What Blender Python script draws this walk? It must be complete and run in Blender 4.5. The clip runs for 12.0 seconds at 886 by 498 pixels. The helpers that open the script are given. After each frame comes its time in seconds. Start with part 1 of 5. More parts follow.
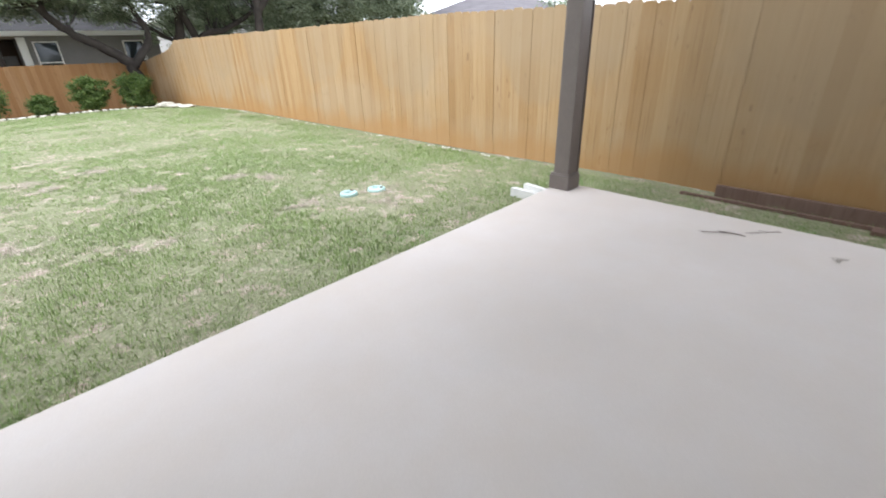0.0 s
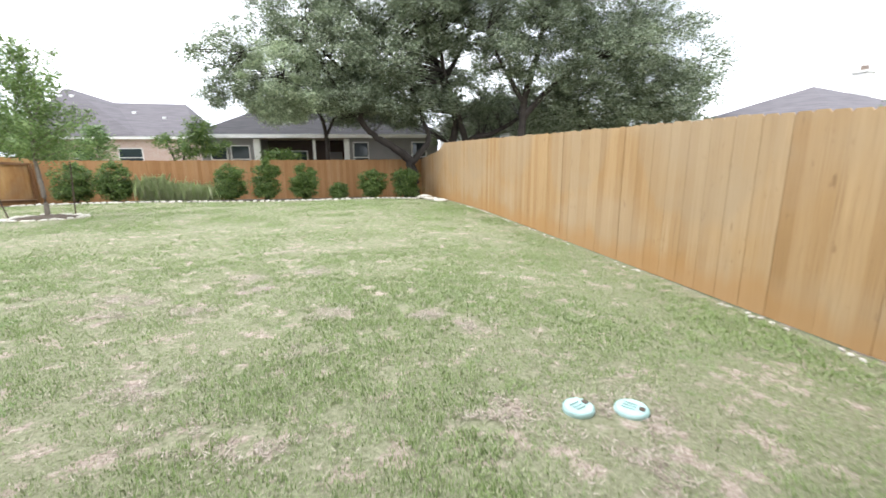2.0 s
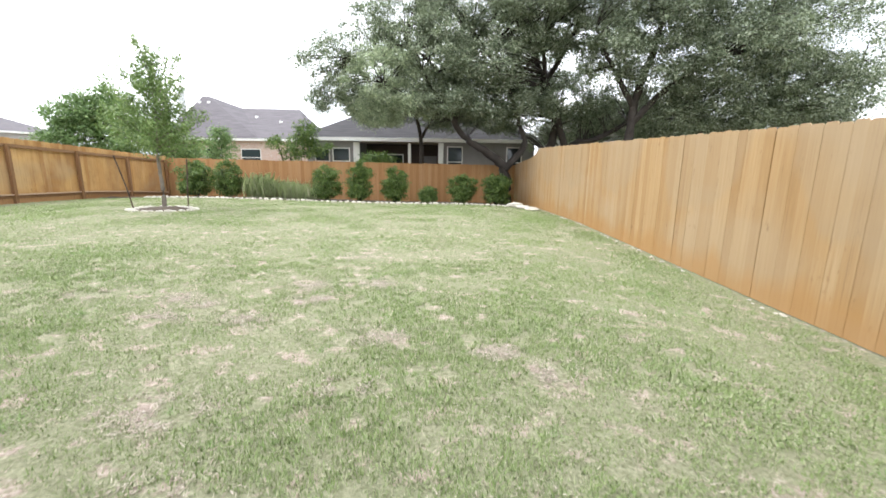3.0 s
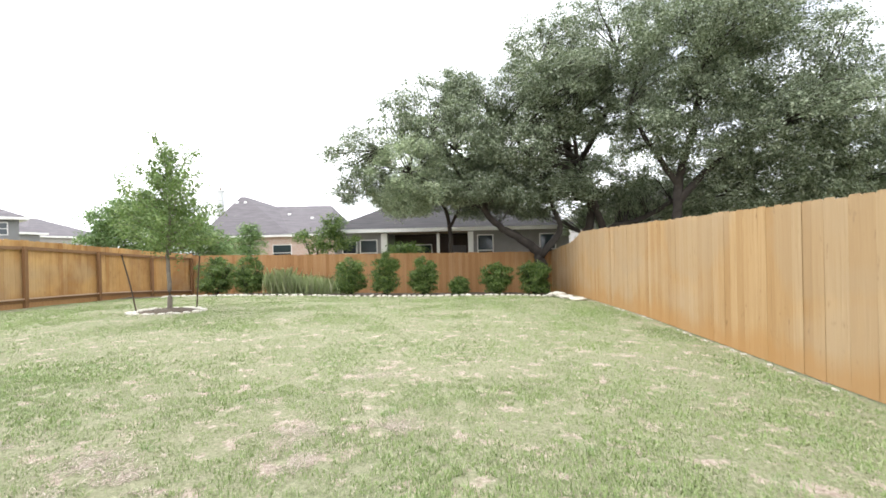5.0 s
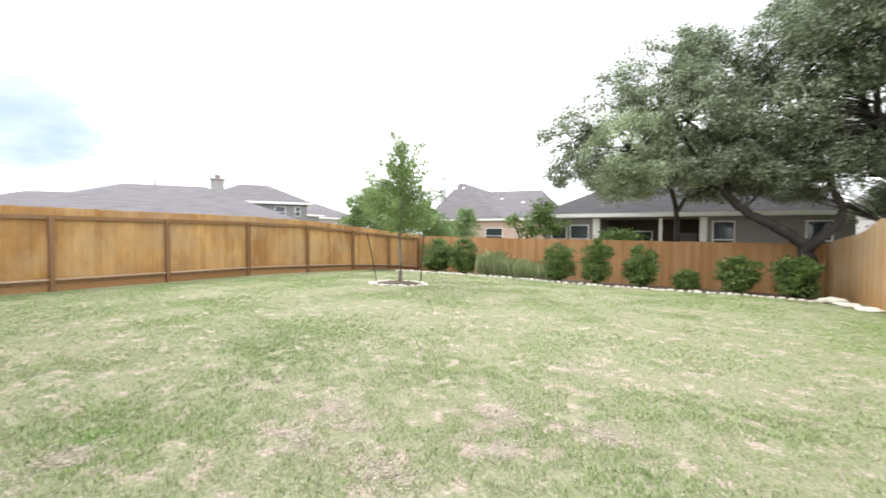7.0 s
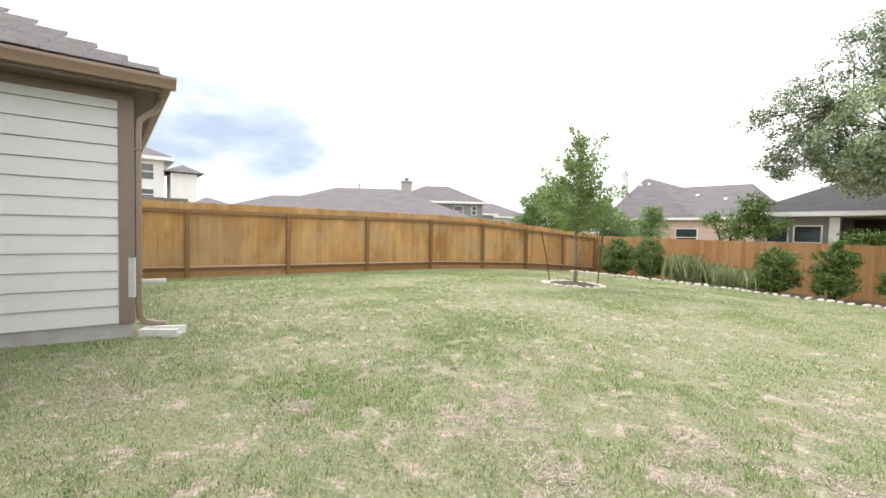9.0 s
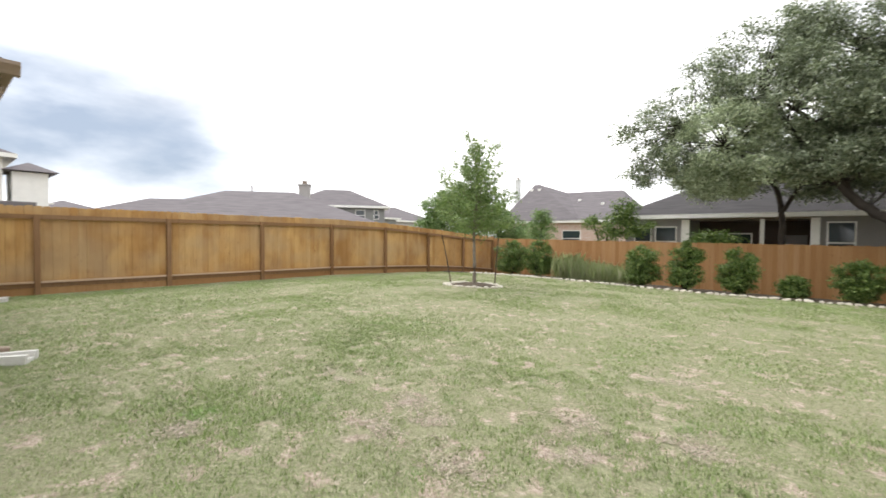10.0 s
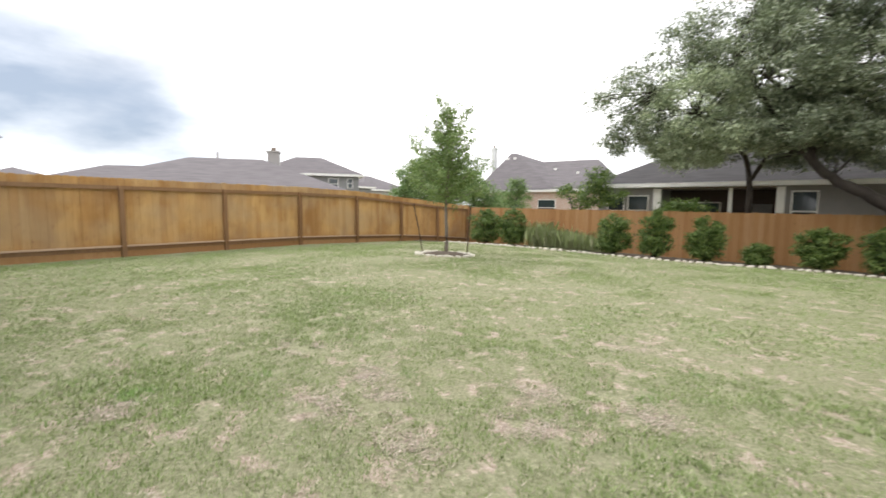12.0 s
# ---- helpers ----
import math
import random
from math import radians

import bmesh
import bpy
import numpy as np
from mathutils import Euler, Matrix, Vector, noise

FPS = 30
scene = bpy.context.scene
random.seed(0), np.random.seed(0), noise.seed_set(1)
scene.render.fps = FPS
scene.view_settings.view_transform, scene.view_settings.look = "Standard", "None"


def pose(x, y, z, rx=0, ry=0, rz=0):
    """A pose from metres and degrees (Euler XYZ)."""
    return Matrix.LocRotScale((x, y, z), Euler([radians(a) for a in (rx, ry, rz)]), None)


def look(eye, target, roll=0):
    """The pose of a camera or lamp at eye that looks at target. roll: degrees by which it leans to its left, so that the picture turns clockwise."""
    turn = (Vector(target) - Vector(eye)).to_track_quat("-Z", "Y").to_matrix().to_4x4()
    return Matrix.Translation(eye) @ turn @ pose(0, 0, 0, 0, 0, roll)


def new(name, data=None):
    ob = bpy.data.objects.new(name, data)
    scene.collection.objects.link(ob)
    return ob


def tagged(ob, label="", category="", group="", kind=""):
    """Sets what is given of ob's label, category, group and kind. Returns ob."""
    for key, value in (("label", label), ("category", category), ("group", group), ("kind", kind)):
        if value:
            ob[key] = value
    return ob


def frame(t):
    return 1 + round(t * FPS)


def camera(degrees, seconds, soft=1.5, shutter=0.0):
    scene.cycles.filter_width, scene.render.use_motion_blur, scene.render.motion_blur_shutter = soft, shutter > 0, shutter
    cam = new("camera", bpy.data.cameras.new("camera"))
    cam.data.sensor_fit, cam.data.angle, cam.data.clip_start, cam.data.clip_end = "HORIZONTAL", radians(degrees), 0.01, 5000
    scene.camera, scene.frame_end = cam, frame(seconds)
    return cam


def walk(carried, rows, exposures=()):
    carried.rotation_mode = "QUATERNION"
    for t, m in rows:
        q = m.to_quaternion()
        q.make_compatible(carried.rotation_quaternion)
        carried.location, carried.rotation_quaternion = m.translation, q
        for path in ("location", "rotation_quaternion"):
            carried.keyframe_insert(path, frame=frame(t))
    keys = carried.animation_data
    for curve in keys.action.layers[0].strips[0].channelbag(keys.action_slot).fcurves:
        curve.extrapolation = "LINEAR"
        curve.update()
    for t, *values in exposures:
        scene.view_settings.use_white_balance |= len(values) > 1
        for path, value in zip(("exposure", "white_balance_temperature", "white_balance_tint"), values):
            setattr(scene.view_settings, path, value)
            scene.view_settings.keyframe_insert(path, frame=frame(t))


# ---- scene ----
cam = camera(91.0, 12.0, 1.6, 0.35)
PATH = [
    (0, (1.898, 0.93, 1.121), (3.136, 2.253, 0.274), -2.0),
    (0.5, (2.206, 1.325, 1.11), (3.349, 2.779, 0.349), -1.3),
    (1, (2.456, 1.769, 1.134), (3.415, 3.355, 0.382), -1.6),
    (1.5, (2.718, 2.249, 1.176), (3.37, 4.035, 0.555), -0.7),
    (2, (2.907, 2.715, 1.211), (3.339, 4.62, 0.778), -0.5),
    (2.5, (3.083, 3.089, 1.193), (3.281, 5.03, 0.752), 0.2),
    (3, (3.161, 3.43, 1.165), (3.183, 5.388, 0.758), 0.8),
    (3.5, (3.148, 3.798, 1.077), (3.146, 5.777, 0.789), -1.4),
    (3.7, (3.162, 3.976, 1.061), (3.098, 5.955, 0.785), -2.49),
    (4.1, (3.154, 4.274, 1.034), (3.066, 6.262, 0.845), -3.07),
    (4.5, (3.118, 4.584, 1.065), (3.026, 6.58, 0.976), -2.55),
    (4.9, (3.073, 4.853, 1.109), (2.969, 6.849, 1.098), -1.43),
    (5.3, (3.042, 5.022, 1.124), (2.886, 7.015, 1.128), -0.51),
    (5.5, (3.032, 5.081, 1.119), (2.827, 7.07, 1.106), -0.1),
    (6, (3.05, 5.14, 1.111), (2.673, 7.104, 1.066), 0.2),
    (6.5, (3.012, 5.145, 1.101), (2.321, 7.021, 1.049), 0.6),
    (7, (2.998, 5.128, 1.121), (1.992, 6.855, 1.054), 0.45),
    (7.5, (2.987, 5.125, 1.117), (1.758, 6.702, 1.045), 0.7),
    (7.9, (2.954, 5.11, 1.104), (1.564, 6.547, 1.028), 1.03),
    (8.3, (2.932, 5.117, 1.097), (1.413, 6.418, 1.016), 1.26),
    (8.7, (2.922, 5.131, 1.092), (1.335, 6.346, 1.008), 1.4),
    (9, (2.924, 5.136, 1.091), (1.337, 6.351, 1.008), 1.32),
    (9.3, (2.935, 5.128, 1.092), (1.408, 6.416, 1.014), 1.04),
    (9.5, (2.946, 5.118, 1.092), (1.483, 6.479, 1.02), 0.86),
    (10, (2.996, 5.106, 1.093), (1.714, 6.639, 1.036), 0.5),
    (10.5, (3.012, 5.144, 1.111), (1.918, 6.816, 1.026), 0.37),
    (11, (3.026, 5.186, 1.122), (2.081, 6.945, 1.002), -0.07),
    (11.5, (3.056, 5.263, 1.14), (2.075, 7.001, 1.003), 0.1),
    (12, (2.977, 5.374, 1.059), (1.782, 6.966, 0.864), 0.5),
]
EXPOSURES = [(0.0, 2.06, 6000, 10), (1.5, 1.95, 6100, 10), (3.0, 2.0, 6250, 10), (5.5, 1.98, 6400, 10), (7.5, 2.02, 6450, 10), (9.5, 1.69, 6700, 10), (10.5, 1.47, 6700, 10), (12.0, 1.54, 6700, 10)]
walk(cam, [(t, look(eye, target, roll)) for t, eye, target, roll in PATH], EXPOSURES)

# ---- sky and sun: bright, thinly broken overcast ----
SUN_ELEVATION, SUN_AZIMUTH = 58.0, 275.0
world = bpy.data.worlds.new("sky")
scene.world = world
world.use_nodes = True
wn, wl = world.node_tree.nodes, world.node_tree.links
wn.clear()
w_out = wn.new("ShaderNodeOutputWorld")
w_bg = wn.new("ShaderNodeBackground")
w_sky = wn.new("ShaderNodeTexSky")
w_sky.sky_type = "NISHITA"
w_sky.sun_disc = False
w_sky.sun_elevation, w_sky.sun_rotation = radians(SUN_ELEVATION), radians(SUN_AZIMUTH)
w_co = wn.new("ShaderNodeTexCoord")
w_map = wn.new("ShaderNodeMapping")
w_map.inputs["Scale"].default_value = (1.0, 1.0, 2.6)
w_map.inputs["Location"].default_value = (0.35, 0.1, 0.0)
w_noise = wn.new("ShaderNodeTexNoise")
w_noise.inputs["Scale"].default_value = 2.1
w_noise.inputs["Detail"].default_value = 7.0
w_noise.inputs["Roughness"].default_value = 0.52
w_ramp = wn.new("ShaderNodeValToRGB")
w_ramp.color_ramp.elements[0].position = 0.2
w_ramp.color_ramp.elements[0].color = (0.0, 0.0, 0.0, 1)
w_ramp.color_ramp.elements[1].position = 0.5
w_ramp.color_ramp.elements[1].color = (1, 1, 1, 1)
# the cloud thins low in the west, where blue shows through
w_dist = wn.new("ShaderNodeVectorMath")
w_dist.operation = "DISTANCE"
w_flat = wn.new("ShaderNodeMapping")
w_flat.inputs["Scale"].default_value = (1.0, 1.0, 2.4)
w_dist.inputs[1].default_value = (-0.95, 0.27, 2.4 * 0.16)
w_near = wn.new("ShaderNodeMapRange")
for key, val in (("From Min", 0.1), ("From Max", 0.7), ("To Min", -0.24), ("To Max", 0.14)):
    w_near.inputs[key].default_value = val
w_sum = wn.new("ShaderNodeMath")
w_sum.operation = "ADD"
w_mix = wn.new("ShaderNodeMixRGB")
w_soft = wn.new("ShaderNodeTexNoise")
w_soft.inputs["Scale"].default_value = 1.7
w_soft.inputs["Detail"].default_value = 6.0
w_tone = wn.new("ShaderNodeValToRGB")
w_tone.color_ramp.elements[0].position, w_tone.color_ramp.elements[0].color = 0.32, (2.9, 3.1, 3.5, 1)
w_tone.color_ramp.elements[1].position, w_tone.color_ramp.elements[1].color = 0.62, (9.6, 9.7, 9.9, 1)
w_veil = wn.new("ShaderNodeMixRGB")
w_veil.inputs["Fac"].default_value = 0.93
w_veil.inputs["Color2"].default_value = (1.55, 1.87, 2.4, 1)
wl.new(w_co.outputs["Generated"], w_map.inputs["Vector"])
wl.new(w_map.outputs["Vector"], w_noise.inputs["Vector"])
wl.new(w_co.outputs["Generated"], w_flat.inputs["Vector"])
wl.new(w_flat.outputs["Vector"], w_dist.inputs[0])
wl.new(w_dist.outputs["Value"], w_near.inputs["Value"])
wl.new(w_near.outputs["Result"], w_sum.inputs[0])
wl.new(w_noise.outputs["Fac"], w_sum.inputs[1])
wl.new(w_sum.outputs[0], w_ramp.inputs["Fac"])
wl.new(w_ramp.outputs["Color"], w_mix.inputs["Fac"])
wl.new(w_sky.outputs["Color"], w_veil.inputs["Color1"])
wl.new(w_veil.outputs["Color"], w_mix.inputs["Color1"])
wl.new(w_map.outputs["Vector"], w_soft.inputs["Vector"])
wl.new(w_soft.outputs["Fac"], w_tone.inputs["Fac"])
wl.new(w_tone.outputs["Color"], w_mix.inputs["Color2"])
wl.new(w_mix.outputs["Color"], w_bg.inputs["Color"])
w_bg.inputs["Strength"].default_value = 0.1
wl.new(w_bg.outputs["Background"], w_out.inputs["Surface"])

sun = new("sun", bpy.data.lights.new("sun", "SUN"))
sun.data.energy, sun.data.angle, sun.data.color = 0.75, radians(36), (1.0, 0.98, 0.95)
el, az = radians(SUN_ELEVATION), radians(SUN_AZIMUTH)
sun.matrix_world = look((0, 0, 30), (0 - math.sin(az) * math.cos(el), 0 - math.cos(az) * math.cos(el), 30 - math.sin(el)))


# ---- materials ----
class Mat:
    """A node material with a Principled shader and a few shorthands."""

    def __init__(self, name, rough=0.8, metal=0.0, specular=0.35):
        self.m = bpy.data.materials.new(name)
        self.m.use_nodes = True
        self.n, self.l = self.m.node_tree.nodes, self.m.node_tree.links
        self.b = self.n["Principled BSDF"]
        self.b.inputs["Roughness"].default_value = rough
        self.b.inputs["Metallic"].default_value = metal
        self.b.inputs["Specular IOR Level"].default_value = specular

    def node(self, kind, **inputs):
        nd = self.n.new(kind)
        for key, value in inputs.items():
            if key in nd.inputs:
                nd.inputs[key].default_value = value
        return nd

    def coord(self, which="Object", scale=(1, 1, 1), shuffle=False):
        if which == "World":
            vec = self.n.new("ShaderNodeNewGeometry").outputs["Position"]
        else:
            vec = self.n.new("ShaderNodeTexCoord").outputs[which]
        if shuffle:
            info = self.n.new("ShaderNodeObjectInfo").outputs["Random"]
            times = self.node("ShaderNodeMath")
            times.operation = "MULTIPLY"
            times.inputs[1].default_value = 97.0
            self.l.new(info, times.inputs[0])
            add = self.node("ShaderNodeVectorMath")
            add.operation = "ADD"
            self.l.new(vec, add.inputs[0])
            self.l.new(times.outputs[0], add.inputs[1])
            vec = add.outputs[0]
        mp = self.n.new("ShaderNodeMapping")
        mp.inputs["Scale"].default_value = scale
        self.l.new(vec, mp.inputs["Vector"])
        return mp.outputs["Vector"]

    def noise(self, vec, scale=5.0, detail=4.0, rough=0.55, lo=0.3, hi=0.7):
        nz = self.n.new("ShaderNodeTexNoise")
        nz.inputs["Scale"].default_value = scale
        nz.inputs["Detail"].default_value = detail
        nz.inputs["Roughness"].default_value = rough
        self.l.new(vec, nz.inputs["Vector"])
        mr = self.n.new("ShaderNodeMapRange")
        mr.inputs["From Min"].default_value = lo
        mr.inputs["From Max"].default_value = hi
        self.l.new(nz.outputs["Fac"], mr.inputs["Value"])
        return mr.outputs["Result"]

    def random(self):
        return self.n.new("ShaderNodeObjectInfo").outputs["Random"]

    def island(self):
        return self.n.new("ShaderNodeNewGeometry").outputs["Random Per Island"]

    def ramp(self, fac, *stops):
        rp = self.n.new("ShaderNodeValToRGB")
        els = rp.color_ramp.elements
        while len(els) < len(stops):
            els.new(0.5)
        for e, (p, c) in zip(els, stops):
            e.position, e.color = p, (*c, 1)
        self.l.new(fac, rp.inputs["Fac"])
        return rp.outputs["Color"]

    def mix(self, fac, a, b, blend="MIX"):
        mx = self.n.new("ShaderNodeMixRGB")
        mx.blend_type = blend
        for sock, v in ((mx.inputs["Fac"], fac), (mx.inputs["Color1"], a), (mx.inputs["Color2"], b)):
            if isinstance(v, (int, float)):
                sock.default_value = v
            elif isinstance(v, tuple):
                sock.default_value = (*v, 1)
            else:
                self.l.new(v, sock)
        return mx.outputs["Color"]

    def color(self, c):
        if isinstance(c, tuple):
            self.b.inputs["Base Color"].default_value = (*c, 1)
        else:
            self.l.new(c, self.b.inputs["Base Color"])
        return self

    def bump(self, height, strength=0.3, distance=0.01):
        bp = self.n.new("ShaderNodeBump")
        bp.inputs["Strength"].default_value = strength
        bp.inputs["Distance"].default_value = distance
        self.l.new(height, bp.inputs["Height"])
        self.l.new(bp.outputs["Normal"], self.b.inputs["Normal"])
        return self


def plain(name, c, rough=0.7, var=0.25, scale=6.0, bump=0.15, metal=0.0, shuffle=False, specular=0.35):
    """Paint, stone or metal with mottling at two scales and a fine relief."""
    k = Mat(name, rough, metal, specular)
    v = k.coord("Object", shuffle=shuffle)
    a = k.noise(v, scale, 5)
    b = k.noise(v, scale * 9, 3)
    dark = tuple(x * (1 - var) for x in c)
    light = tuple(min(1, x * (1 + var * 0.6)) for x in c)
    k.color(k.mix(0.35, k.mix(a, dark, light), k.mix(b, dark, light)))
    if bump:
        k.bump(b, bump, 0.004)
    return k.m


def wood(name, pale, mid, deep, shuffle=True, stains=True, blotch=0.0, fans=False):
    k = Mat(name, 0.75, specular=0.25)
    grain = k.noise(k.coord("Object", (38, 38, 1.6), shuffle), 1.6, 6, 0.6)
    knots = k.noise(k.coord("Object", (16, 16, 6.0), shuffle), 1.0, 2, 0.5, 0.66, 0.78)
    half = tuple(0.5 * x + 0.5 * y for x, y in zip(mid, pale))
    rusty = tuple(0.86 * x + 0.14 * y for x, y in zip(mid, deep))
    greyed = tuple(0.85 * x + 0.15 * y for x, y in zip(pale, (0.3, 0.25, 0.2)))
    streak = k.noise(k.coord("Object", (17, 17, 0.45), shuffle), 1.3, 4, 0.6, 0.36, 0.66)
    c = k.ramp(k.random(), (0.0, half), (0.14, greyed), (0.28, pale), (0.4, half), (0.52, rusty), (0.64, half), (0.76, pale), (0.88, half), (1.0, mid))
    c = k.mix(0.15, c, half)
    c = k.mix(k.mix(0.5, (0, 0, 0), streak), c, mid)
    c = k.mix(k.mix(0.26, (0, 0, 0), grain), c, deep)
    c = k.mix(k.mix(0.7, (0, 0, 0), knots), c, deep)
    lines = k.noise(k.coord("Object", (70, 70, 0.7), shuffle), 1.0, 3, 0.6, 0.58, 0.74)
    c = k.mix(k.mix(0.6, (0, 0, 0), lines), c, deep)
    if blotch:
        # uneven old stain that soaked in patches
        c = k.mix(k.mix(blotch, (0, 0, 0), k.noise(k.coord("World", (0.9, 0.9, 0.6)), 1.1, 4, 0.6, 0.42, 0.62)), c, deep)
        c = k.mix(k.mix(0.5, (0, 0, 0), k.noise(k.coord("World", (1.1, 1.1, 0.35)), 2.0, 3, 0.5, 0.55, 0.66)), c, pale)
    if stains:
        # weathered grey-tan washes and a deeper stain along the foot, with an uneven edge
        wash = k.noise(k.coord("World", (0.5, 0.5, 0.8)), 1.0, 3, 0.5, 0.46, 0.62)
        c = k.mix(k.mix(0.42, (0, 0, 0), wash), c, (0.37, 0.285, 0.185))
        sep = k.n.new("ShaderNodeSeparateXYZ")
        k.l.new(k.coord("Object"), sep.inputs[0])
        wav = k.noise(k.coord("World", (1.3, 1.3, 0.3)), 1.0, 4, 0.6, 0.2, 0.8)
        up = k.n.new("ShaderNodeMath")
        up.operation = "MULTIPLY_ADD"
        up.inputs[1].default_value = -0.55
        k.l.new(wav, up.inputs[0])
        k.l.new(sep.outputs["Z"], up.inputs[2])
        foot = k.n.new("ShaderNodeMapRange")
        for key, val in (("From Min", -0.12), ("From Max", 0.1), ("To Min", 0.62), ("To Max", 0.0)):
            foot.inputs[key].default_value = val
        k.l.new(up.outputs[0], foot.inputs["Value"])
        c = k.mix(foot.outputs[0], c, (0.35, 0.19, 0.066))
    if fans:
        # round greyed fans where sprinkler spray has bleached the stain, ragged at the rim
        sep = k.n.new("ShaderNodeSeparateXYZ")
        k.l.new(k.coord("World"), sep.inputs[0])

        def calc(kind, a, b):
            nd = k.n.new("ShaderNodeMath")
            nd.operation = kind
            for sock, val in zip(nd.inputs, (a, b)):
                if isinstance(val, (int, float)):
                    sock.default_value = val
                else:
                    k.l.new(val, sock)
            return nd.outputs[0]

        along = calc("SUBTRACT", calc("FLOORED_MODULO", sep.outputs["Y"], 2.7), 1.35)
        high = calc("SUBTRACT", sep.outputs["Z"], 1.45)
        far = calc("SQRT", calc("ADD", calc("MULTIPLY", along, along), calc("MULTIPLY", high, high)), 0.0)
        rim = calc("ADD", far, calc("MULTIPLY", k.noise(k.coord("World", (1.0, 1.0, 0.5)), 1.4, 4, 0.6, 0.2, 0.8), 0.55))
        fan = k.n.new("ShaderNodeMapRange")
        for key, val in (("From Min", 1.2), ("From Max", 1.34), ("To Min", 0.4), ("To Max", 0.0)):
            fan.inputs[key].default_value = val
        k.l.new(rim, fan.inputs["Value"])
        c = k.mix(fan.outputs[0], c, (0.315, 0.235, 0.145))
    k.color(c)
    k.bump(grain, 0.25, 0.003)
    return k.m


M_FENCE = wood("cedar_fence", (0.45, 0.31, 0.16), (0.33, 0.2, 0.085), (0.16, 0.085, 0.035), fans=True)
M_FENCE_DEEP = wood("cedar_fence_deep", (0.42, 0.245, 0.108), (0.31, 0.16, 0.062), (0.15, 0.07, 0.026), stains=False)
M_FENCE_LEFT = wood("cedar_fence_rear", (0.59, 0.385, 0.16), (0.45, 0.245, 0.078), (0.19, 0.08, 0.027), blotch=0.5)
M_FRAME = wood("stained_rail", (0.27, 0.155, 0.078), (0.215, 0.115, 0.052), (0.1, 0.05, 0.025), stains=False)
# pale wood that paints the highlight along the lower rail's top edge
M_LEDGE = wood("rail_highlight", (0.56, 0.42, 0.31), (0.46, 0.32, 0.21), (0.25, 0.15, 0.09), stains=False)
M_ROT = wood("old_board", (0.2, 0.13, 0.1), (0.14, 0.085, 0.065), (0.06, 0.035, 0.03), stains=False)
M_STAKE = plain("stake_metal", (0.07, 0.045, 0.03), 0.7)
M_SIDING = plain("siding_paint", (0.6, 0.61, 0.605), 0.55, 0.06, 3.0, 0.1)
M_TRIM = plain("brown_trim_paint", (0.2, 0.155, 0.125), 0.5, 0.12, 4.0, 0.08)
M_POST = plain("taupe_post_paint", (0.155, 0.13, 0.115), 0.5, 0.12, 4.0, 0.08)
# the trim brown, darker, for the underside of the eave
M_SOFFIT = plain("soffit_dark_brown", (0.115, 0.085, 0.066), 0.6, 0.12, 4.0, 0.08)
M_GUTTER = plain("brown_gutter_metal", (0.24, 0.175, 0.125), 0.35, 0.1, 5.0, 0.03, specular=0.5)
M_BLOCK = plain("splash_block_concrete", (0.62, 0.61, 0.58), 0.85, 0.15, 12.0, 0.4)
M_FOUND = plain("foundation_concrete", (0.4, 0.39, 0.38), 0.9, 0.2, 5.0, 0.4)
M_STONE = plain("white_limestone", (0.62, 0.58, 0.5), 0.9, 0.3, 9.0, 0.6, shuffle=True)
M_LID = plain("pale_green_plastic", (0.42, 0.58, 0.55), 0.5, 0.15, 14.0, 0.15)
M_MULCH = plain("mulch", (0.11, 0.085, 0.06), 0.95, 0.5, 22.0, 0.9)
M_WHITE = plain("white_trim", (0.72, 0.71, 0.68), 0.6, 0.08, 3.0, 0.05)
M_STUCCO = plain("pale_stucco", (0.33, 0.315, 0.305), 0.85, 0.12, 1.5, 0.3)
# stucco darkened to carry the oaks' shade on the porch house
M_STUCCO_SHADED = plain("shaded_stucco", (0.2, 0.19, 0.185), 0.85, 0.12, 1.5, 0.3)
M_GREYWALL = plain("grey_siding", (0.2, 0.2, 0.2), 0.7, 0.1, 1.5, 0.1)
M_PORCH = plain("porch_wall", (0.06, 0.042, 0.036), 0.85, 0.2, 1.5, 0.1)
M_BARK = plain("oak_bark", (0.048, 0.04, 0.034), 0.95, 0.5, 5.0, 0.8)
M_BARK_PALE = plain("young_bark", (0.2, 0.17, 0.14), 0.9, 0.4, 14.0, 0.5)
M_ROOF_OWN = plain("shingle", (0.12, 0.11, 0.108), 0.95, 0.4, 9.0, 0.7, shuffle=True)
M_TWIG = plain("dry_twig", (0.1, 0.075, 0.055), 0.9, 0.3, 20.0, 0.2)

k = Mat("grey_roof", 0.95)
v = k.coord("World", (0.5, 0.5, 7.0))
k.color(k.mix(k.noise(v, 2.0, 5), (0.11, 0.1, 0.106), (0.165, 0.15, 0.158)))
M_ROOF = k.m
# grey roof again, darker: tree shade over the porch house put into the colour
k = Mat("shaded_grey_roof", 0.95)
k.color(k.mix(k.noise(k.coord("World", (0.5, 0.5, 7.0)), 2.0, 5), (0.04, 0.038, 0.04), (0.075, 0.07, 0.072)))
M_ROOF_DARK = k.m

k = Mat("pink_brick", 0.9)
br = k.n.new("ShaderNodeTexBrick")
br.inputs["Scale"].default_value = 1.0
br.inputs["Brick Width"].default_value, br.inputs["Row Height"].default_value, br.inputs["Mortar Size"].default_value = 0.22, 0.075, 0.008
br.inputs["Color1"].default_value, br.inputs["Color2"].default_value, br.inputs["Mortar"].default_value = (0.4, 0.26, 0.21, 1), (0.48, 0.34, 0.28, 1), (0.5, 0.47, 0.43, 1)
sp = k.n.new("ShaderNodeSeparateXYZ")
k.l.new(k.coord("World"), sp.inputs[0])
cb = k.n.new("ShaderNodeCombineXYZ")
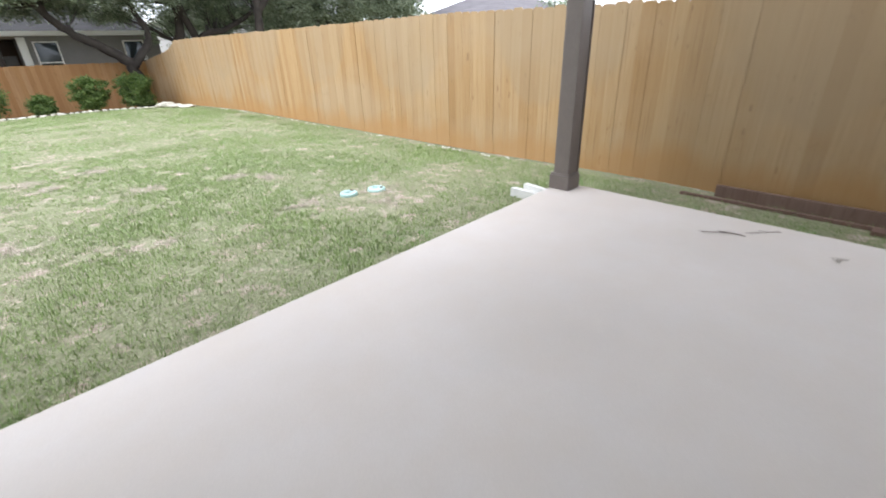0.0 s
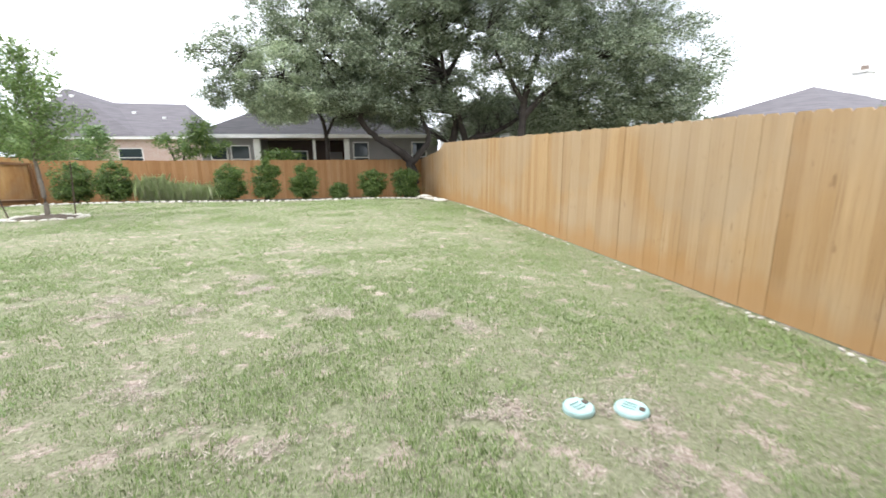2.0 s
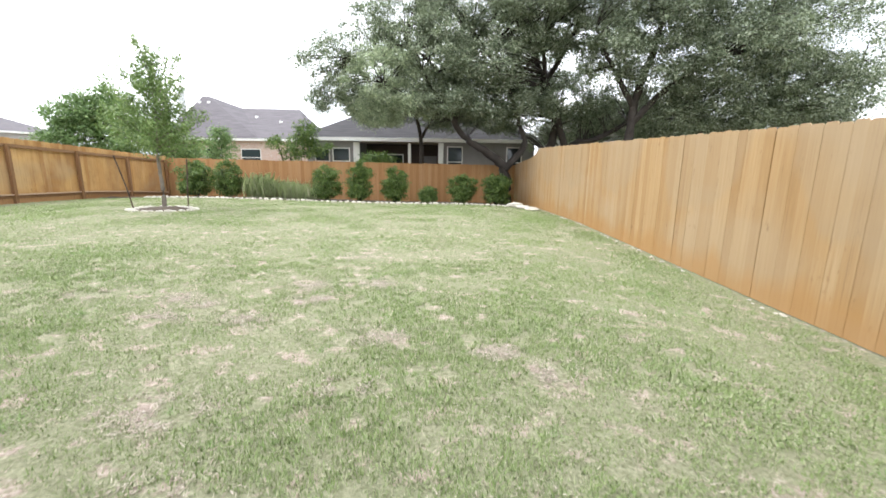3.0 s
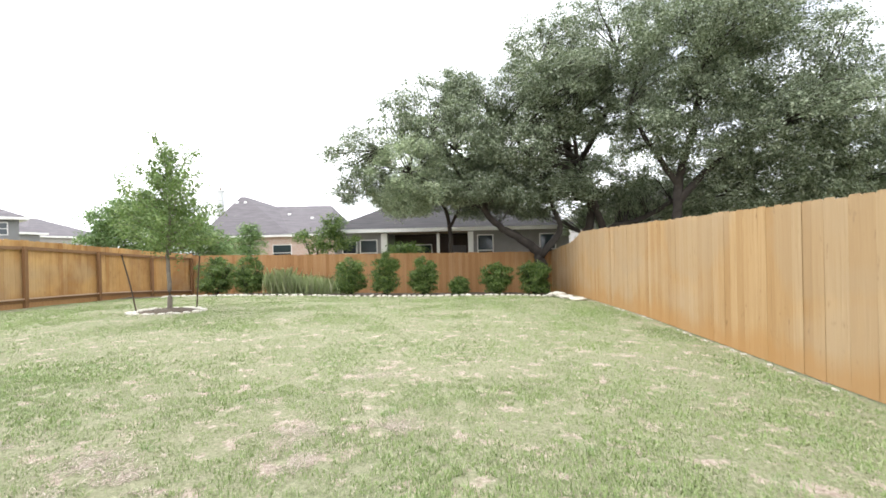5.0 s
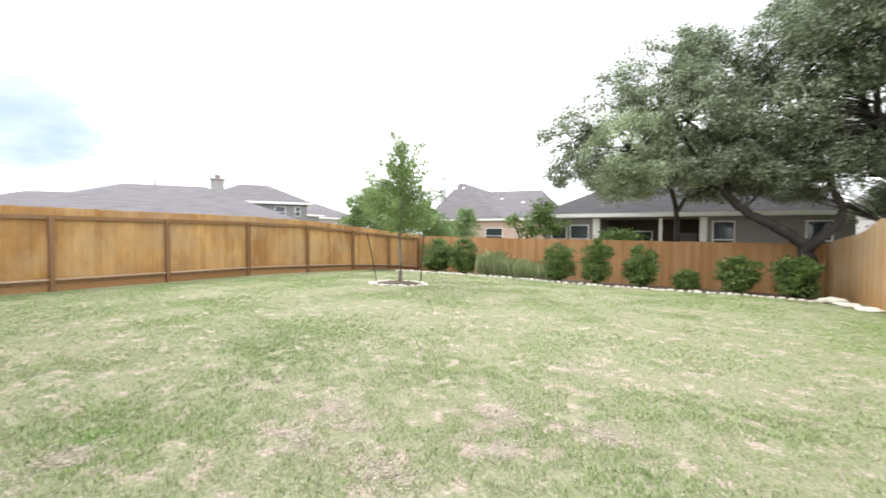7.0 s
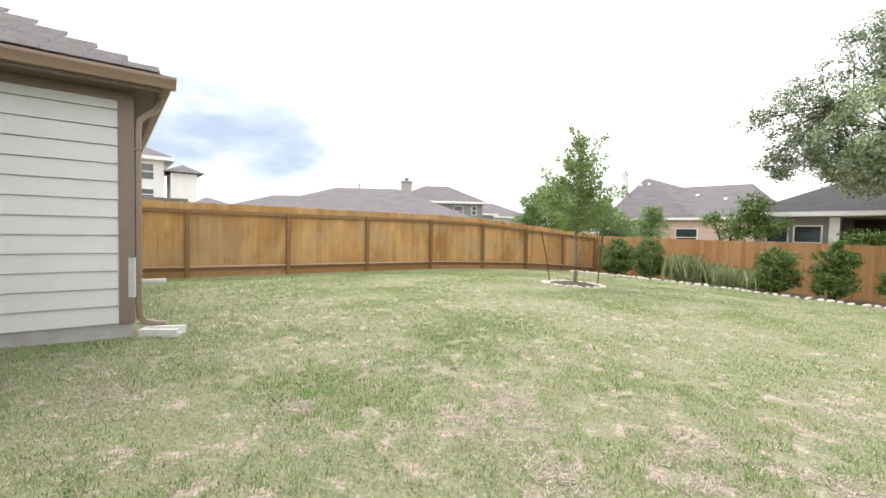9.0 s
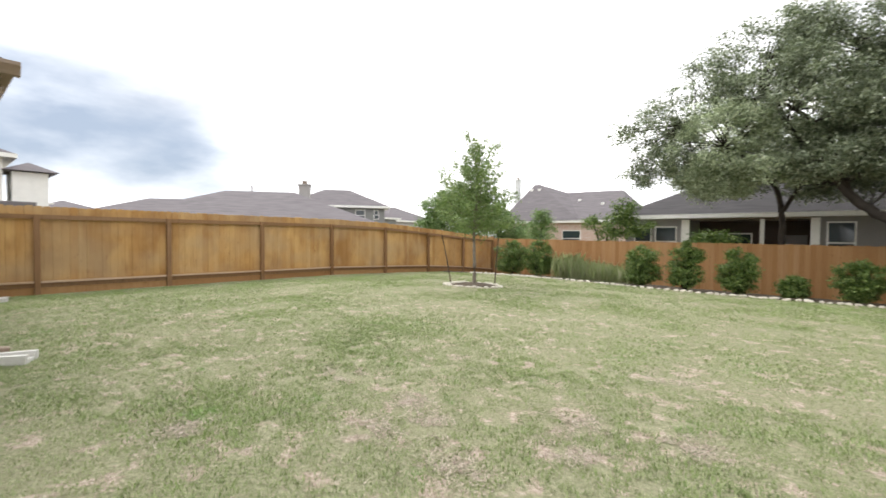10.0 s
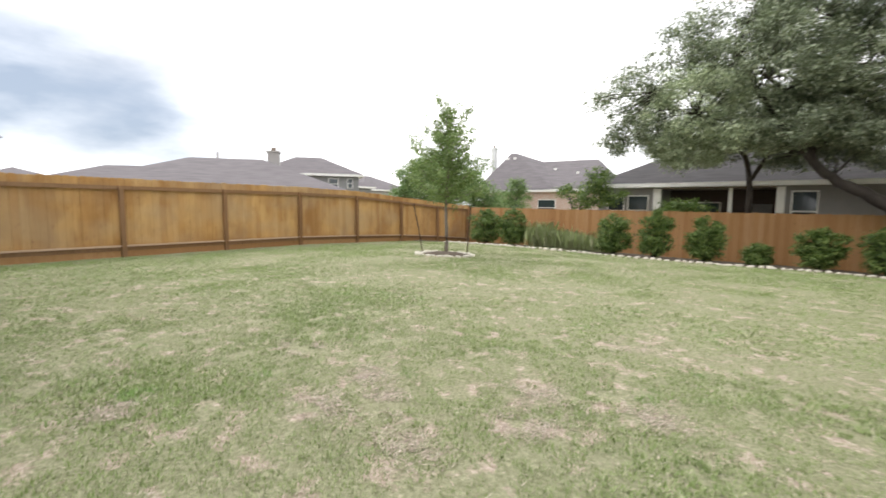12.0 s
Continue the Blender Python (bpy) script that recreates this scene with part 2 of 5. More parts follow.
ad = k.node("ShaderNodeMath")
k.l.new(sp.outputs["X"], ad.inputs[0])
k.l.new(sp.outputs["Y"], ad.inputs[1])
k.l.new(ad.outputs[0], cb.inputs["X"])
k.l.new(sp.outputs["Z"], cb.inputs["Y"])
k.l.new(cb.outputs[0], br.inputs["Vector"])
k.color(br.outputs["Color"])
M_BRICK = k.m

k = Mat("window_glass", 0.06, specular=0.6)
k.color((0.03, 0.04, 0.045))
M_GLASS = k.m

k = Mat("patio_concrete", 0.6, specular=0.3)
v = k.coord("World")
big = k.noise(v, 0.8, 5, 0.55)
mid = k.noise(v, 4.0, 6, 0.6)
fine = k.noise(v, 160.0, 3, 0.6)
c = k.mix(big, (0.5, 0.45, 0.41), (0.58, 0.53, 0.495))
c = k.mix(k.mix(0.4, (0, 0, 0), mid), c, (0.53, 0.45, 0.375))
c = k.mix(k.mix(0.16, (0, 0, 0), fine), c, (0.36, 0.32, 0.29))
k.color(c).bump(fine, 0.12, 0.002)
M_PATIO = k.m

# soil and thatch under the grass
k = Mat("lawn_soil", 0.95, specular=0.1)
v = k.coord("World")
fine = k.noise(v, 34.0, 6, 0.65)
patch = k.noise(v, 5.0, 4, 0.6, 0.37, 0.46)
far = k.noise(v, 0.35, 3, 0.5)
soil = k.mix(fine, (0.28, 0.215, 0.17), (0.6, 0.5, 0.42))
green = k.mix(fine, (0.135, 0.175, 0.077), (0.3, 0.33, 0.185))
k.color(k.mix(k.mix(0.72, (0, 0, 0), patch), soil, k.mix(k.mix(0.25, (0, 0, 0), far), green, (0.2, 0.2, 0.1)))).bump(fine, 0.8, 0.02)
M_SOIL = k.m

k = Mat("grass_blades", 0.6, specular=0.2)
v = k.coord("World")
isl = k.island()
fresh = k.ramp(isl, (0.0, (0.15, 0.216, 0.07)), (0.4, (0.228, 0.307, 0.108)), (0.76, (0.308, 0.378, 0.162)), (0.92, (0.43, 0.44, 0.27)), (1.0, (0.55, 0.51, 0.385)))
dry = k.ramp(isl, (0.0, (0.14, 0.21, 0.085)), (0.5, (0.24, 0.295, 0.155)), (1.0, (0.46, 0.44, 0.32)))
c = k.mix(k.mix(0.25, (0, 0, 0), k.noise(v, 3.4, 5, 0.65, 0.46, 0.64)), fresh, dry)
c = k.mix(k.mix(0.35, (0, 0, 0), k.noise(v, 0.28, 3, 0.5, 0.5, 0.68)), c, (0.22, 0.33, 0.08))
c = k.mix(k.mix(0.55, (0, 0, 0), k.noise(v, 2.6, 3, 0.5, 0.64, 0.74)), c, (0.15, 0.34, 0.08))
k.color(c)
M_GRASS = k.m

k = Mat("dead_thatch", 0.8, specular=0.15)
k.color(k.ramp(k.island(), (0.0, (0.2, 0.155, 0.125)), (0.4, (0.38, 0.305, 0.25)), (0.8, (0.58, 0.5, 0.43)), (1.0, (0.3, 0.34, 0.17))))
M_THATCH = k.m


def leaf_mat(name, a, b, pale):
    q = Mat(name, 0.5, specular=0.35)
    q.color(q.ramp(q.island(), (0.0, a), (0.6, b), (1.0, pale)))
    tr = q.n.new("ShaderNodeBsdfTranslucent")
    tr.inputs["Color"].default_value = (b[0] * 1.2, b[1] * 1.3, b[2], 1)
    ms = q.n.new("ShaderNodeMixShader")
    ms.inputs[0].default_value = 0.22
    q.l.new(q.b.outputs[0], ms.inputs[1])
    q.l.new(tr.outputs[0], ms.inputs[2])
    q.l.new(ms.outputs[0], q.n["Material Output"].inputs["Surface"])
    return q.m


M_OAK = leaf_mat("oak_leaves", (0.045, 0.061, 0.034), (0.165, 0.2, 0.12), (0.43, 0.47, 0.34))
M_OAK_PALE = leaf_mat("oak_leaves_pale", (0.165, 0.205, 0.12), (0.345, 0.405, 0.25), (0.56, 0.61, 0.43))
M_YOUNG = leaf_mat("young_leaves", (0.09, 0.145, 0.04), (0.155, 0.225, 0.07), (0.26, 0.33, 0.13))
M_SHRUB = leaf_mat("shrub_leaves", (0.04, 0.075, 0.016), (0.095, 0.155, 0.035), (0.24, 0.31, 0.09))
M_FARLEAF = leaf_mat("far_leaves", (0.075, 0.135, 0.04), (0.145, 0.225, 0.075), (0.25, 0.33, 0.14))
M_REED = leaf_mat("ornamental_grass", (0.36, 0.44, 0.2), (0.5, 0.57, 0.3), (0.6, 0.62, 0.4))


# ---- builders ----
def finish(bm, name, material, smooth=False):
    me = bpy.data.meshes.new(name)
    bm.normal_update()
    bm.to_mesh(me)
    bm.free()
    if material:
        me.materials.append(material)
    if smooth:
        me.polygons.foreach_set("use_smooth", [True] * len(me.polygons))
    return me


def part(name, bm, material, parent, label="", smooth=False):
    """Links a bmesh (or a mesh) as one object under a thing."""
    me = finish(bm, name, material, smooth) if isinstance(bm, bmesh.types.BMesh) else bm
    ob = new(name, me)
    ob.parent = parent
    return tagged(ob, label)


def box(x0, x1, y0, y1, z0, z1, bevel=0.0, bm=None, m=None):
    own = bmesh.new()
    vs = bmesh.ops.create_cube(own, size=1.0)["verts"]
    bmesh.ops.scale(own, vec=(x1 - x0, y1 - y0, z1 - z0), verts=vs)
    bmesh.ops.translate(own, vec=((x0 + x1) / 2, (y0 + y1) / 2, (z0 + z1) / 2), verts=vs)
    if bevel:
        bmesh.ops.bevel(own, geom=own.edges[:], offset=bevel, segments=2, affect="EDGES", profile=0.6)
    if m is not None:
        bmesh.ops.transform(own, matrix=m, verts=own.verts[:])
    if bm is None:
        return own
    tmp = bpy.data.meshes.new("tmp")
    own.to_mesh(tmp)
    own.free()
    bm.from_mesh(tmp)
    bpy.data.meshes.remove(tmp)
    return bm


def poly(verts, faces):
    bm = bmesh.new()
    vs = [bm.verts.new(p) for p in verts]
    for fc in faces:
        bm.faces.new([vs[i] for i in fc])
    bmesh.ops.recalc_face_normals(bm, faces=bm.faces[:])
    return bm


def tube(bm, pts, radii, sides=8, cap=True):
    """A tapered tube along points."""
    pts = [Vector(p) for p in pts]
    rings = []
    for i, p in enumerate(pts):
        d = (pts[min(i + 1, len(pts) - 1)] - pts[max(i - 1, 0)]).normalized()
        q = d.to_track_quat("Z", "Y")
        rings.append([bm.verts.new(p + q @ Vector((math.cos(a) * radii[i], math.sin(a) * radii[i], 0))) for a in [2 * math.pi * s / sides for s in range(sides)]])
    for r0, r1 in zip(rings, rings[1:]):
        for s in range(sides):
            bm.faces.new((r0[s], r0[(s + 1) % sides], r1[(s + 1) % sides], r1[s]))
    if cap:
        bm.faces.new(rings[0][::-1])
        bm.faces.new(rings[-1])
    return bm


def bend(points, steps=4, wobble=0.0, rnd=random):
    """A smooth line through points (Catmull-Rom) with a little wander."""
    p = [Vector(a) for a in points]
    out = []
    for i in range(len(p) - 1):
        a, b, c, d = p[max(i - 1, 0)], p[i], p[i + 1], p[min(i + 2, len(p) - 1)]
        for s in range(steps):
            u = s / steps
            v = 0.5 * ((2 * b) + (c - a) * u + (2 * a - 5 * b + 4 * c - d) * u * u + (3 * b - a - 3 * c + d) * u ** 3)
            out.append(v + Vector((rnd.uniform(-1, 1), rnd.uniform(-1, 1), rnd.uniform(-1, 1))) * wobble)
    return out + [p[-1]]


def smooth(u):
    u = min(1.0, max(0.0, u))
    return u * u * (3 - 2 * u)


GROUND_Y = [-10, 2.7, 5, 9, 14, 17, 20, 24, 40]
GROUND_Z = [-0.2, -0.2, -0.25, -0.27, -0.3, -0.39, -0.51, -0.87, -1.2]


def ground_z(x, y):
    """The lie of the land: falls gently away from the house."""
    z = float(np.interp(y, GROUND_Y, GROUND_Z))
    z += 0.12 * smooth((2 - x) / 7)
    z -= 0.07 * smooth((x - 4) / 2.5) + 0.06 * smooth((-6.5 - x) / 2.5) + 0.03 * smooth((x - 5.0) / 1.5) * smooth((4.5 - y) / 3)
    return z


def ground_array(x, y):
    s = lambda u: np.clip(u, 0, 1) ** 2 * (3 - 2 * np.clip(u, 0, 1))
    return np.interp(y, GROUND_Y, GROUND_Z) + 0.12 * s((2 - x) / 7) - 0.07 * s((x - 4) / 2.5) - 0.06 * s((-6.5 - x) / 2.5) - 0.03 * s((x - 5.0) / 1.5) * s((4.5 - y) / 3)


def slab_edge(x):
    """Where the patio slab ends towards the lawn."""
    return 2.76 + (x + 2.95) * 0.0412


def lattice(x, y, cell, seed):
    """Smooth value noise in 0..1 on a lattice of that cell."""
    rs = np.random.RandomState(seed)
    table = rs.rand(256, 256)
    u, v = x / cell + 500, y / cell + 500
    i, j = np.floor(u).astype(int), np.floor(v).astype(int)
    fu, fv = u - i, v - j
    fu, fv = fu * fu * (3 - 2 * fu), fv * fv * (3 - 2 * fv)
    g = lambda a, b: table[a % 256, b % 256]
    return (g(i, j) * (1 - fu) + g(i + 1, j) * fu) * (1 - fv) + (g(i, j + 1) * (1 - fu) + g(i + 1, j + 1) * fu) * fv


def array_mesh(name, verts, faces, material):
    me = bpy.data.meshes.new(name)
    nf, k = faces.shape
    me.vertices.add(len(verts))
    me.vertices.foreach_set("co", verts.astype(np.float32).ravel())
    me.loops.add(nf * k)
    me.loops.foreach_set("vertex_index", faces.astype(np.int32).ravel())
    me.polygons.add(nf)
    me.polygons.foreach_set("loop_start", np.arange(0, nf * k, k, dtype=np.int32))
    me.update(calc_edges=True)
    me.validate()
    me.materials.append(material)
    return me


def leaves_mesh(name, centres, length, width, material, seed, outward=None, droop=0.0):
    """One folded leaf of four corners at each centre, turned at random."""
    rs = np.random.RandomState(seed)
    n = len(centres)
    up = rs.normal(size=(n, 3)) * 0.75
    if outward is not None:
        up = up + outward * 0.6
    up[:, 2] += 0.6
    up /= np.linalg.norm(up, axis=1, keepdims=True)
    d = rs.normal(size=(n, 3))
    d[:, 2] -= droop
    d -= up * (d * up).sum(1, keepdims=True)
    d /= np.linalg.norm(d, axis=1, keepdims=True)
    w = np.cross(up, d)
    s = rs.uniform(0.65, 1.35, (n, 1))
    a = centres
    b = centres + d * length * 0.45 * s + w * width * 0.5 * s + up * width * 0.15
    c = centres + d * length * s
    e = centres + d * length * 0.45 * s - w * width * 0.5 * s + up * width * 0.15
    verts = np.stack([a, b, c, e], 1).reshape(-1, 3)
    return array_mesh(name, verts, np.arange(4 * n).reshape(n, 4), material)


def crown_points(lobes, per_clump, clump, seed, shell=0.45, ragged=0.0):
    """Leaf centres gathered in clumps over the outer shell of each lobe; also the clumps' middles."""
    rs = np.random.RandomState(seed)
    pts, mids, out = [], [], []
    for cx, cy, cz, rx, ry, rz, count in lobes:
        d = rs.normal(size=(count, 3))
        d /= np.linalg.norm(d, axis=1, keepdims=True)
        r = (shell + (1 - shell) * rs.rand(count, 1) ** 0.7) * rs.uniform(0.86, 1.14, (count, 1))
        m = np.array([cx, cy, cz]) + d * r * np.array([rx, ry, rz])
        if ragged is not False:
            open_ = np.array([0.75 * noise.noise(Vector(q) * 0.85) + 0.75 * noise.noise(Vector(q) * 2.3) + 0.4 * noise.noise(Vector(q) * 5.0) for q in m])
            m, d = m[open_ > ragged], d[open_ > ragged]
            count = len(m)
        mids.append(m)
        k = per_clump
        size = clump * rs.uniform(0.6, 1.3, (count, 1, 1))
        p = m[:, None, :] + rs.normal(size=(count, k, 3)) * size * np.array([1, 1, 0.62])
        pts.append(p.reshape(-1, 3))
        out.append(np.repeat(d, k, axis=0))
    return np.concatenate(pts), np.concatenate(mids), np.concatenate(out)


# ---- the ground: one sheet to the horizon ----
def axis_steps(fine0, fine1, step, reach):
    mid = list(np.arange(fine0, fine1 + 1e-6, step))
    far = [3, 8, 18, 40, 90, 200, reach]
    return np.array([fine0 - d for d in reversed(far)] + mid + [fine1 + d for d in far])


gx, gy = np.meshgrid(axis_steps(-12, 9, 0.25, 900), axis_steps(-8, 28, 0.25, 900), indexing="ij")
gzv = ground_array(gx, gy)
gzv += 0.018 * (lattice(gx, gy, 0.7, 3) - 0.5) * (np.abs(gx) < 12)
under_slab = (gx > -8.2) & (gx < 5.4) & (gy < 2.6)
gzv[under_slab] -= 0.08
nx, ny = gx.shape
idx = np.arange(nx * ny).reshape(nx, ny)
quads = np.stack([idx[:-1, :-1], idx[1:, :-1], idx[1:, 1:], idx[:-1, 1:]], -1).reshape(-1, 4)
ground = new("ground", array_mesh("ground", np.stack([gx, gy, gzv], -1).reshape(-1, 3), quads, M_SOIL))
tagged(ground, "patchy lawn ground with bare tan soil", "ground", kind="structure")


# worn spots in the lawn: x, y, radius
WORN = [(0.93, 7.41, 0.22), (0.58, 7.65, 0.16), (1.73, 8.19, 0.2), (1.83, 7.7, 0.14), (2.04, 7.69, 0.14), (1.47, 7.08, 0.16), (2.46, 8.28, 0.16), (-0.41, 7.73, 0.16),
        (-0.18, 6.21, 0.22), (1.92, 9.69, 0.25), (0.71, 7.1, 0.18), (2.7, 6.74, 0.22), (3.62, 6.47, 0.14), (3.92, 6.14, 0.14), (1.55, 5.66, 0.18), (2.57, 5.94, 0.14),
        (3.66, 4.81, 0.16), (1.69, 5.58, 0.16), (1.95, 5.0, 0.14), (4.24, 4.19, 0.17), (2.39, 4.84, 0.14), (-1.13, 5.11, 0.22), (-0.34, 7.65, 0.14), (4.3, 4.62, 0.3)]


def worn_at(x, y):
    """0..1, how bare the lawn is, with a ragged rim."""
    out = np.zeros_like(x)
    for px, py, r in WORN:
        near = (np.abs(x - px) < 3 * r) & (np.abs(y - py) < 3 * r)
        out[near] = np.maximum(out[near], np.exp(-(((x[near] - px) / r) ** 2 + ((y[near] - py) / (r * 0.8)) ** 2)))
    return np.clip(out * (0.45 + 1.1 * lattice(x, y, 0.11, 51)), 0, 1)


# ---- the lawn: single blades, denser where the walker passes ----
def lawn_field(zones, seed):
    rs = np.random.RandomState(seed)
    vs = []
    for x0, x1, y0, y1, density, width, height in zones:
        n = int((x1 - x0) * (y1 - y0) * density)
        x, y = rs.uniform(x0, x1, n), rs.uniform(y0, y1, n)
        worn = np.exp(-((x - 1.6) / 2.2) ** 2 - ((y - 7.8) / 1.5) ** 2)
        bare = 0.4 * lattice(x, y, 0.2, 11) + 0.5 * lattice(x, y, 0.085, 12) + 0.06 * lattice(x, y, 1.3, 13) + 0.13 * worn
        around_lids = np.hypot(x - 4.3, (y - 4.5) * 1.1) < 0.55 + 0.25 * lattice(x, y, 0.15, 14)
        bare = bare + 0.3 * worn_at(x, y)
        keep = rs.rand(n) < np.clip((0.72 - bare) * 13.0, 0.03, 1.0) * np.clip(0.35 + 1.1 * lattice(x, y, 0.06, 16), 0, 1) * np.where(around_lids, 0.35, 1.0)
        ring = np.hypot(x + 3.85, y - 14.6) > 0.78
        slab = ~((x < 5.57) & (y < slab_edge(x) + 0.01))
        lids = np.minimum(np.hypot(x - 4.16, y - 4.74), np.hypot(x - 4.45, y - 4.66)) > 0.1
        keep &= ring & slab & lids & ((x < 6.5 + 0.16 * lattice(x, y, 0.3, 18)) | (rs.rand(n) < 0.25))
        x, y = x[keep], y[keep]
        n = len(x)
        z = ground_array(x, y) - 0.012
        lush = 0.55 + 0.2 * lattice(x, y, 0.8, 15) + 0.75 * lattice(x, y, 0.08, 17)
        h = height * rs.uniform(0.45, 1.25, n) * lush
        turn, lean = rs.uniform(0, 2 * np.pi, n), rs.uniform(0.4, 1.5, n)
        # faint mower stripes: part of the blades lie along or against the mowing
        lane = np.where(np.floor(x / 0.55) % 2 == 0, np.pi / 2, -np.pi / 2) + rs.normal(0, 0.5, n)
        turn = np.where((rs.rand(n) < 0.1) & (y > 10) & (x > 1.5), lane, turn)
        w = width * rs.uniform(0.6, 1.3, n)
        base = np.stack([x, y, z], 1)
        side = np.stack([-np.sin(turn), np.cos(turn), np.zeros(n)], 1) * w[:, None] / 2
        tip = base + np.stack([np.cos(turn) * h * np.sin(lean), np.sin(turn) * h * np.sin(lean), h * np.cos(lean) + 0.012], 1)
        vs.append(np.stack([base - side, base + side, tip], 1).reshape(-1, 3))
    v = np.concatenate(vs)
    return array_mesh("lawn_grass", v, np.arange(len(v)).reshape(-1, 3), M_GRASS)


lawn = new("lawn_grass", lawn_field([
    (-2.9, 6.66, 2.74, 9.5, 12300, 0.0071, 0.033),
    (-9.2, -2.9, 5.4, 9.5, 6500, 0.0088, 0.034),
    (-9.2, 6.66, 9.5, 14.0, 5200, 0.011, 0.027),
    (-9.2, 6.66, 14.0, 19.6, 3800, 0.0145, 0.026),
    (5.56, 6.66, -4.0, 2.74, 7000, 0.0085, 0.042),
], 21))
tagged(lawn, "short mown patchy green and straw lawn grass", "grass", kind="stuff")


# dead straw lying flat in the worn spots
def thatch_field(seed):
    rs = np.random.RandomState(seed)
    xs, ys = [], []
    for px, py, r in WORN:
        n = int(5200 * r)
        xs.append(rs.normal(px, r * 0.75, n))
        ys.append(rs.normal(py, r * 0.6, n))
    xs.append(rs.uniform(-2.5, 6.5, 9000))
    ys.append(rs.uniform(3.4, 10.5, 9000))
    x, y = np.concatenate(xs), np.concatenate(ys)
    ok = (lattice(x, y, 0.13, 53) > 0.42) & (y > slab_edge(x) + 0.05) & (x < 6.6) & (x > -2.8)
    ok &= np.minimum(np.hypot(x - 4.16, y - 4.74), np.hypot(x - 4.45, y - 4.66)) > 0.1
    x, y = x[ok], y[ok]
    n = len(x)
    turn, lean, h, w = rs.uniform(0, 6.28, n), rs.uniform(1.15, 1.5, n), rs.uniform(0.02, 0.06, n), rs.uniform(0.003, 0.007, n)
    base = np.stack([x, y, ground_array(x, y) + rs.uniform(0.0, 0.012, n)], 1)
    side = np.stack([-np.sin(turn), np.cos(turn), 0 * turn], 1) * w[:, None] / 2
    tip = base + np.stack([np.cos(turn) * h * np.sin(lean), np.sin(turn) * h * np.sin(lean), h * np.cos(lean)], 1)
    v = np.stack([base - side, base + side, tip], 1).reshape(-1, 3)
    return array_mesh("dead_thatch", v, np.arange(len(v)).reshape(-1, 3), M_THATCH)


tagged(new("dead_thatch", thatch_field(8)), "dry straw-coloured dead grass in worn lawn spots", "grass", kind="stuff")


# longer tufts left along the slab's edge
def edge_tufts(seed):
    rs = np.random.RandomState(seed)
    n = 9000
    x = np.concatenate([rs.uniform(-2.9, 5.6, 7500), rs.normal(5.6, 0.02, 3000)])
    y = np.concatenate([slab_edge(x[:7500]) + np.abs(rs.normal(0.012, 0.03, 7500)), rs.uniform(-3.5, 3.1, 3000)])
    x[7500:] = np.maximum(x[7500:], 5.565)
    some = lattice(x, y, 0.25, 31) > 0.35
    x, y = x[some], y[some]
    n = len(x)
    z = ground_array(x, y) - 0.01
    turn, lean, h, w = rs.uniform(0, 6.28, n), rs.uniform(0.2, 1.1, n), rs.uniform(0.04, 0.12, n), rs.uniform(0.005, 0.009, n)
    base = np.stack([x, y, z], 1)
    side = np.stack([-np.sin(turn), np.cos(turn), 0 * turn], 1) * w[:, None] / 2
    tip = base + np.stack([np.cos(turn) * h * np.sin(lean), np.sin(turn) * h * np.sin(lean), h * np.cos(lean)], 1)
    v = np.stack([base - side, base + side, tip], 1).reshape(-1, 3)
    return array_mesh("edge_grass", v, np.arange(len(v)).reshape(-1, 3), M_GRASS)


tagged(new("edge_grass", edge_tufts(5)), "longer untrimmed grass along the concrete slab", "grass", kind="stuff")

# ---- the covered patio ----
SLAB = -0.11
slab_bm = poly([(-2.95, slab_edge(-2.95), SLAB - 0.4), (5.55, slab_edge(5.55), SLAB - 0.4), (5.55, -3.0, SLAB - 0.4), (-2.95, -3.0, SLAB - 0.4),
                (-2.95, slab_edge(-2.95), SLAB), (5.55, slab_edge(5.55), SLAB), (5.55, -3.0, SLAB), (-2.95, -3.0, SLAB)],
               [(0, 1, 2, 3), (4, 5, 6, 7), (0, 1, 5, 4), (1, 2, 6, 5), (2, 3, 7, 6), (3, 0, 4, 7)])
bmesh.ops.bevel(slab_bm, geom=slab_bm.edges[:], offset=0.012, segments=2, affect="EDGES")
patio = new("patio_floor", finish(slab_bm, "patio_floor", M_PATIO))
tagged(patio, "smooth pinkish tan concrete patio slab", "patio", kind="structure")

patio_ceiling = new("patio_ceiling", finish(box(-2.93, 5.6, -3.0, 2.92, 2.9, 2.96), "patio_ceiling", M_SIDING))
tagged(patio_ceiling, "painted boards under the patio roof", "ceiling", kind="structure")


def patio_post(x, y):
    root = tagged(new("patio_post"), "square taupe painted post with a boxed foot on concrete", "post")
    root.location = (x, y, SLAB)
    bm = bmesh.new()
    for a, b in ((-0.078, 0.078),):
        box(a, b, a, b, 0.0, 2.87, 0.022, bm)
    part("shaft", bm, M_POST, root)
    part("foot", box(-0.1, 0.1, -0.1, 0.1, 0.0, 0.13, 0.008), M_POST, root)
    part("foot_cap", box(-0.092, 0.092, -0.092, 0.092, 0.13, 0.145, 0.006), M_POST, root)
    for s in (-1, 1):
        part("corner_board", box(s * 0.082 - 0.006, s * 0.082 + 0.006, -0.084, -0.03, 0.145, 2.87, 0.003), M_POST, root)
    return root


patio_post(5.405, 3.0)
beam = new("patio_beam", finish(box(-2.95, 5.5, 2.92, 3.08, 2.76, 2.98, 0.01), "patio_beam", M_TRIM))
tagged(beam, "brown painted beam over the patio edge", "beam", kind="structure")


